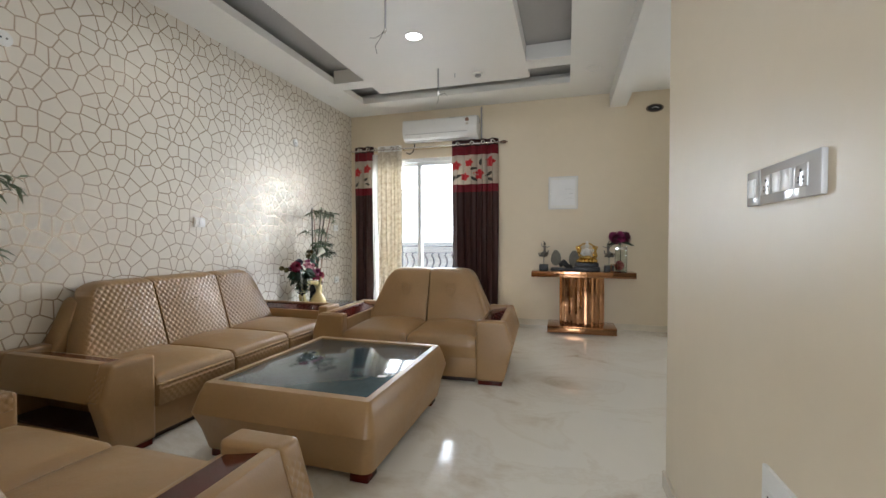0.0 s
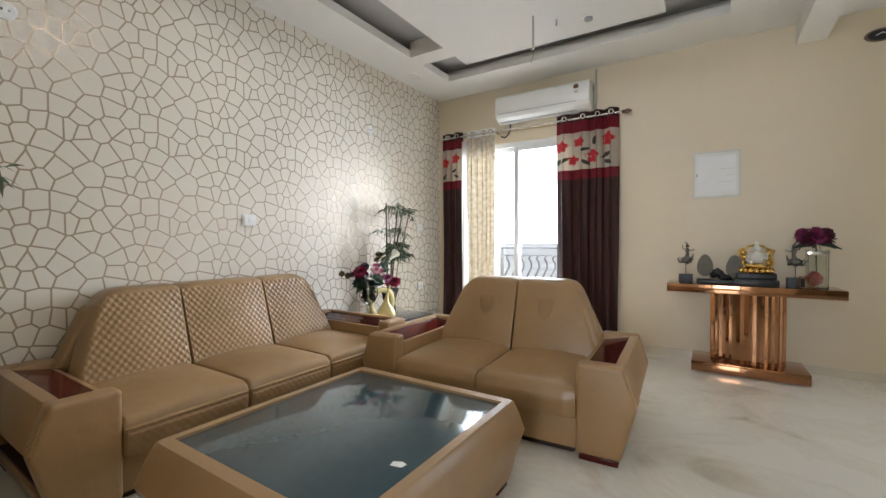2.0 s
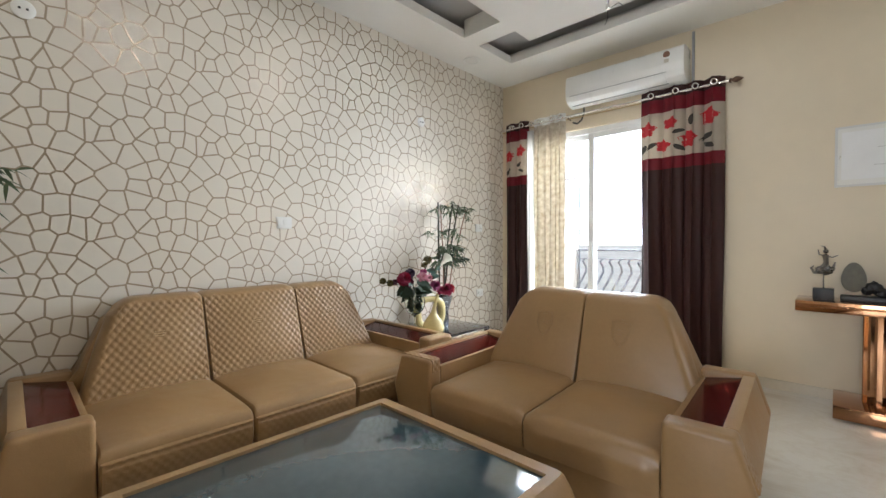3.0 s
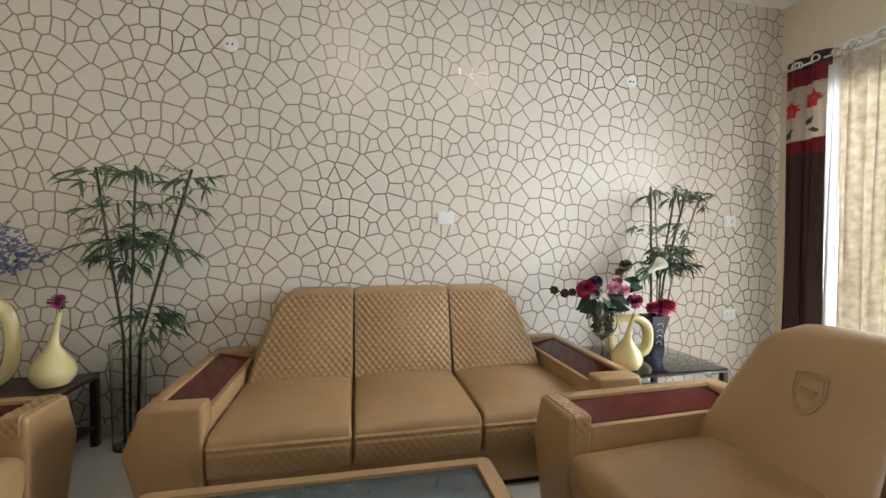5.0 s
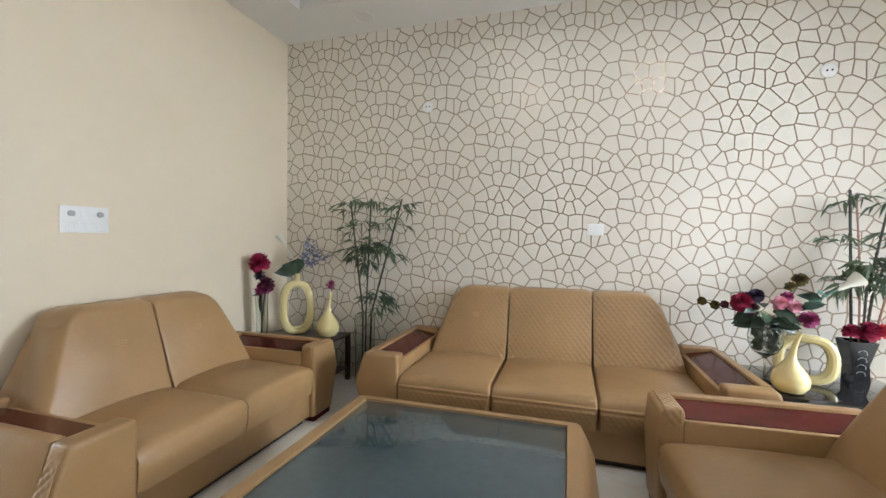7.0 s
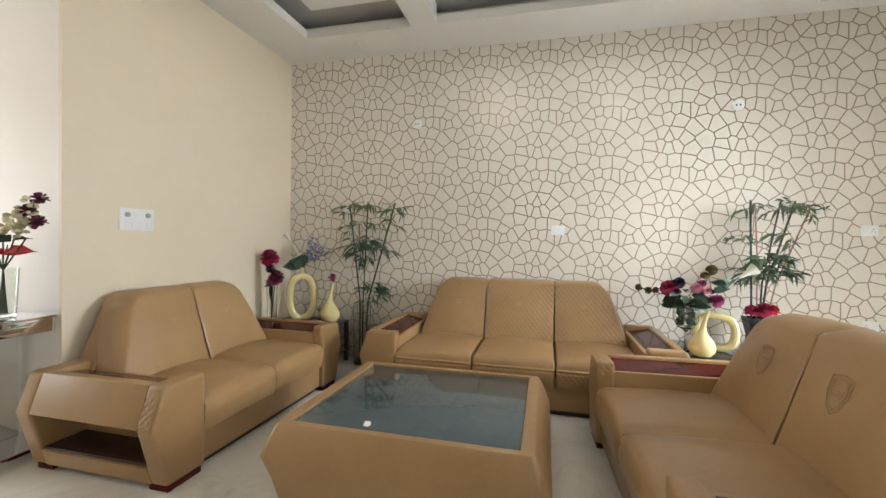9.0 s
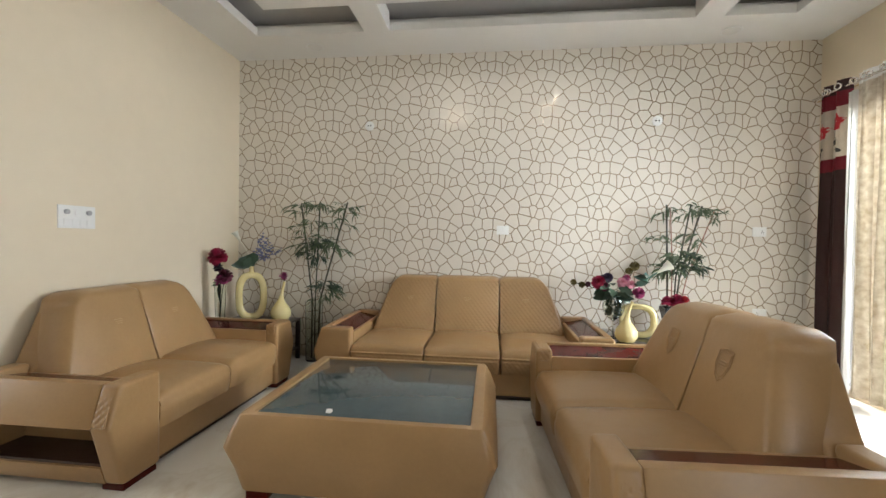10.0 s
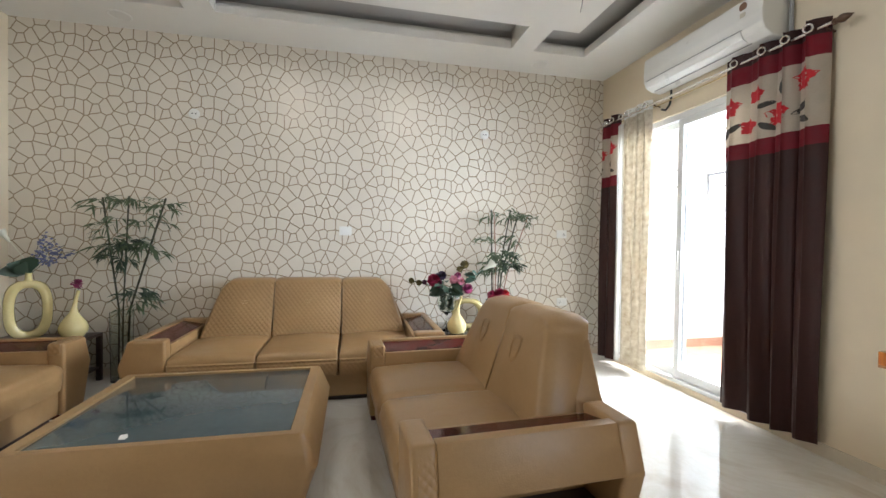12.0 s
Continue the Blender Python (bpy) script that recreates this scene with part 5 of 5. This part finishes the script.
# goblet with mixed flowers
g = thing("glass_goblet", pose(-2.665, 3.93, TZ), "large clear wine glass filled with artificial flowers", "vase")
prof = [(0.004, 0), (0.055, 0), (0.05, 0.006), (0.010, 0.014), (0.007, 0.03), (0.007, 0.135), (0.02, 0.15), (0.06, 0.175), (0.085, 0.225), (0.088, 0.27), (0.076, 0.325), (0.073, 0.325), (0.084, 0.27), (0.081, 0.227), (0.056, 0.18), (0.004, 0.156)]
part("goblet", lathe(bmesh.new(), prof, 28), VASEGLASS, g, "clear glass")
for k in range(26):
    a, zz = k * 2.4, 0.19 + 0.005 * k
    broad_leaf(g, (0.01 * math.cos(a), 0.01 * math.sin(a), zz), (math.cos(a), math.sin(a), rng.uniform(-0.1, 0.4)), 0.064, 0.06, None, (math.cos(a) + 0.6, math.sin(a), 0.5))
for k in range(18):
    a = k * 2.4
    broad_leaf(g, (0.02 * math.cos(a), 0.03 * math.sin(a), 0.33), (0.8 * math.cos(a), 1.3 * math.sin(a), 0.4), 0.13, 0.07, TEAL if k % 3 == 0 else LEAF2, (1, 0.2 * math.sin(a), 0.5))
for c, r, m_, n_ in (((0.02, -0.13, 0.46), 0.075, CRIMSON, 32), ((0.0, -0.05, 0.50), 0.055, VIOLET, 26), ((0.0, -0.085, 0.49), 0.045, VIOLET, 22), ((0.0, 0.10, 0.50), 0.042, MAGENTA, 22),
                     ((0.03, 0.055, 0.465), 0.055, PINK, 20), ((0.04, 0.12, 0.45), 0.05, PINK, 18), ((0.06, 0.18, 0.385), 0.062, MAGENTA, 30), ((0.03, -0.09, 0.43), 0.055, PLUM, 24),
                     ((-0.02, 0.17, 0.60), 0.052, OLIVE, 30), ((-0.01, 0.12, 0.56), 0.038, OLIVE, 24), ((0.0, -0.33, 0.455), 0.034, OLIVE, 24), ((0.0, -0.26, 0.435), 0.036, OLIVE, 22), ((0.0, -0.21, 0.44), 0.032, PLUM, 18)):
    rosette(g, c, r * 0.85, m_, petals=n_, axis=(0.9, c[1] * 2, 0.5))
stem(g, [(0, 0, 0.26), (0, -0.12, 0.40), (0, -0.32, 0.452)], 0.004)
stem(g, [(0, 0, 0.26), (0, 0.08, 0.42), (-0.02, 0.17, 0.59)], 0.004)
stem(g, [(0, 0.02, 0.26), (0.0, 0.15, 0.42), (-0.05, 0.36, 0.55)], 0.005, TEAL)
bm = lathe(bmesh.new(), [(0.004, 0), (0.012, 0.02), (0.018, 0.06), (0.036, 0.10), (0.044, 0.125), (0.038, 0.12), (0.012, 0.05), (0.003, 0.03)], 14)
part("lily", bm, LILY, g, "pale green lily bloom", at=pose(-0.05, 0.36, 0.545, -55, 0, 0))
for k in range(8):
    a = k * 0.8
    broad_leaf(g, (0.0, 0.15 + 0.02 * k, 0.42 + 0.012 * k), (0.6 * math.cos(a), math.sin(a), 0.5), 0.11, 0.06, TEAL if k % 2 else LEAF2)

for k in range(20):
    a = k * 2.4
    broad_leaf(g, (0.03 * math.cos(a), 0.05 * math.sin(a), 0.31 + 0.007 * k), (0.7 * math.cos(a), 1.2 * math.sin(a), rng.uniform(-0.5, 0.3)), 0.12, 0.075, None, (1, 0.3 * math.sin(a), 0.4))

gourd_vase(pose(-2.50, 3.985, TZ, 0, 0, 70), 0.33, 0.088, 0.04, "pale yellow gourd vase with a bent neck")
ring_vase(pose(-2.70, 4.14, TZ, 0, 0, 75), 0.30, 0.285, 0.185, 0.185, 0.08, "pale yellow squarish ring vase", False)

b = thing("bamboo_plant", pose(-2.86, 4.46, TZ), "artificial bamboo and red flowers in a black vase", "plant")
bm = bmesh.new()
for z0_, z1_, a_, c_ in ((0, 0.24, 0.047, 0.070),):
    ring0 = [(-a_, -a_), (a_, -a_), (a_, a_), (-a_, a_)]
    lo = [bm.verts.new((p[0], p[1], z0_)) for p in ring0]
    hi = [bm.verts.new((p[0] * c_ / a_, p[1] * c_ / a_, z1_)) for p in ring0]
    md = [bm.verts.new((p[0] * 0.92, p[1] * 0.92, 0.10)) for p in ring0]
    inn = [bm.verts.new((p[0] * c_ / a_ * 0.86, p[1] * c_ / a_ * 0.86, z1_)) for p in ring0]
    bot = [bm.verts.new((p[0] * 0.8, p[1] * 0.8, 0.06)) for p in ring0]
    for i in range(4):
        j = (i + 1) % 4
        bm.faces.new((lo[i], lo[j], md[j], md[i]))
        bm.faces.new((md[i], md[j], hi[j], hi[i]))
        bm.faces.new((hi[i], hi[j], inn[j], inn[i]))
        bm.faces.new((inn[i], inn[j], bot[j], bot[i]))
    bm.faces.new(lo[::-1])
    bm.faces.new(bot)
part("vase", bm, BLACKCER, b, "black square flared ceramic vase", smooth=False)
for k in range(5):
    bm = tube(bmesh.new(), [(0.0, 0.022 * math.cos(t), 0.022 * math.sin(t)) for t in [math.pi * i / 8 - 0.3 for i in range(9)]], 0.002, 5)
    part("carved_arc", bm, GREY_PL, b, at=pose(0.046 + 0.0042 * k, 0.0, 0.045 + 0.042 * k, 0, 8, 0))
cane(b, [(0.0, -0.02, 0.06), (-0.01, -0.03, 0.6), (0.0, -0.05, 1.13)], 0.0075, CANE)
cane(b, [(0.02, 0.0, 0.06), (0.02, 0.0, 0.6), (0.0, -0.02, 1.11)], 0.005, PINKCANE)
cane(b, [(0.0, 0.02, 0.06), (0.0, 0.04, 0.5), (0.0, 0.15, 1.13)], 0.0065, CANE)
cane(b, [(-0.02, 0.03, 0.06), (0.0, 0.07, 0.5), (0.0, 0.24, 1.12)], 0.0075, CANE)
cane(b, [(0.02, 0.03, 0.06), (0.02, 0.12, 0.5), (0.02, 0.33, 1.08)], 0.0055, PINKCANE)
for ty, tz in ((-0.05, 1.12), (0.15, 1.12), (0.24, 1.12), (0.33, 1.06)):
    for k in range(4):
        a = 2 * math.pi * k / 4 + rng.uniform(-0.4, 0.4)
        if math.cos(a) < -0.55:
            a += math.pi
        spray((0, ty, tz - rng.uniform(0, 0.06)), (0.6 * math.cos(a), math.sin(a), rng.uniform(-0.4, 0.3)), 7, 0.075, 0.11, LEAF, b)
for ty, tz, n, m_ in ((0.05, 0.70, 9, LEAF), (0.12, 0.66, 7, LEAF2), (0.0, 0.58, 7, LEAF), (0.15, 0.58, 6, LEAF2), (-0.08, 0.83, 3, LEAF), (0.22, 0.85, 3, LEAF)):
    for k in range(n):
        a = 2 * math.pi * k / n + rng.uniform(-0.5, 0.5)
        if math.cos(a) < -0.55:
            a += math.pi
        spray((0.0, ty, tz + rng.uniform(-0.04, 0.04)), (0.6 * math.cos(a), math.sin(a), rng.uniform(-0.3, 0.3)), 8, 0.09, 0.14, m_, b)
rosette(b, (0.03, 0.04, 0.30), 0.066, CRIMSON, petals=40)
rosette(b, (0.03, -0.04, 0.295), 0.05, CRIMSON, petals=30)
rosette(b, (0.02, 0.10, 0.30), 0.052, REDFL, petals=30)

# flowers on the copper console
g = thing("flower_vase", pose(0.71, 5.55, 0.755) @ Matrix.Scale(0.86, 4), "square clear glass vase with a magenta bouquet and red candle", "vase")
bm = bmesh.new()
box(bm, -0.075, 0.075, -0.06, 0.06, 0.0, 0.012)
for a in ((-0.075, -0.07, -0.06, 0.06), (0.07, 0.075, -0.06, 0.06), (-0.07, 0.07, -0.06, -0.055), (-0.07, 0.07, 0.055, 0.06)):
    box(bm, *a, 0.012, 0.36)
part("vase_glass", bm, VASEGLASS, g, "clear glass", smooth=False)
blob_bm = blob(bmesh.new(), (-0.02, 0, 0.085), 0.072, (0.9, 0.7, 0.95), 2, 0.15, 3)
part("red_ball", blob_bm, mat("red_wax", (0.32, 0.03, 0.03), 0.5, var=0.2, scale=15), g, "round red candle")
part("band", boxed(-0.078, 0.078, -0.064, 0.064, 0.31, 0.345, bevel=0.004), CHROME, g, "silver rim band")
for k in range(9):
    a = 2 * math.pi * k / 9
    rosette(g, (0.09 * math.cos(a) - 0.02, 0.06 * math.sin(a), 0.46 + 0.02 * (k % 3)), 0.075, MAGENTA if k % 2 else PLUM, petals=26, axis=(math.cos(a) * 0.5, math.sin(a) * 0.5 - 0.3, 0.8))
rosette(g, (-0.02, 0, 0.50), 0.09, MAGENTA, petals=34)
for k in range(8):
    a = 2 * math.pi * k / 8
    broad_leaf(g, (-0.01, 0, 0.41), (math.cos(a), 0.6 * math.sin(a), 0.0), 0.19, 0.07)
stem(g, [(0, 0, 0.03), (-0.01, 0, 0.42)], 0.006)
g = thing("trinket_box", pose(0.625, 5.47, 0.755), "small copper framed glass trinket box", "box")
bm = bmesh.new()
for sx in (-1, 1):
    for sy in (-1, 1):
        tube(bm, [(sx * 0.033, sy * 0.025, 0), (sx * 0.033, sy * 0.025, 0.09)], 0.003, 5)
    for z in (0.002, 0.09):
        tube(bm, [(sx * 0.033, -0.025, z), (sx * 0.033, 0.025, z)], 0.003, 5)
for sy in (-1, 1):
    for z in (0.002, 0.09):
        tube(bm, [(-0.033, sy * 0.025, z), (0.033, sy * 0.025, z)], 0.003, 5)
part("frame", bm, COPPER, g)

# slip of paper on the table
g = tagged(link("paper_slip", prism(bmesh.new(), [(-0.022, -0.012), (0.018, -0.016), (0.03, 0.004), (0.012, 0.016), (-0.02, 0.012)], "z", 0.3862, 0.3885), WHITE, False), "torn white paper slip on the glass table", "paper")
g.matrix_basis = pose(-0.903, 2.172, 0, 0, 0, 20)

# ---- mirrored console in the hall ----
SILVER = mat("silver_mirror", (0.80, 0.82, 0.83), 0.04, 1.0)
c = thing("mirror_console", pose(-0.785, -0.125, 0), "console table clad in silver mirror glass beside the entrance", "console table")
part("top", boxed(-0.172, 0.172, -0.42, 0.42, 0.735, 0.75, bevel=0.003), SILVER, c)
part("apron", boxed(-0.165, 0.165, -0.41, 0.41, 0.66, 0.7345, bevel=0.004), SILVER, c)
for y in (-0.16, 0.14):
    part("leg_panel", boxed(-0.14, 0.14, y - 0.03, y + 0.03, 0.06, 0.6595, bevel=0.003), SILVER, c)
part("foot_slab", boxed(-0.172, 0.172, -0.42, 0.42, 0.0, 0.0595, bevel=0.003), SILVER, c)
g = thing("flower_vase", pose(-0.79, 0.165, 0.75, 0, 0, -75), "clear glass vase with red, cream and plum flowers", "vase")
glass_cylinder(g, 0.26, 0.05, 0.062)
for k in range(5):
    stem(g, [(0.01 * k - 0.02, 0, 0.022), (0, 0, 0.25), (-0.12 + 0.06 * k, 0.0, 0.42)], 0.004)
for k in range(7):
    a = 2 * math.pi * k / 7
    broad_leaf(g, (0, 0, 0.33), (math.cos(a), math.sin(a), 0.35), 0.15, 0.075, REDFL)
bm = bmesh.new()
for i in range(60):
    t = rng.random()
    blob(bm, (-0.02 - 0.14 * t + rng.uniform(-0.05, 0.05), rng.uniform(-0.05, 0.05), 0.42 + 0.19 * t + rng.uniform(-0.04, 0.04)), rng.uniform(0.012, 0.024), (1, 1, 0.7), i, 0.5, 1)
tagged(part("blossom_spike", bm, CREAMFL, g, "cream blossom spike"), kind="stuff")
for c_, r_ in (((-0.19, 0, 0.62), 0.045), ((-0.20, 0.02, 0.50), 0.045), ((-0.15, 0.02, 0.56), 0.04)):
    rosette(g, c_, r_, PLUM, petals=20)
for k in range(6):
    broad_leaf(g, (-0.04, 0, 0.40), (math.cos(k), math.sin(k), 0.4), 0.10, 0.05)
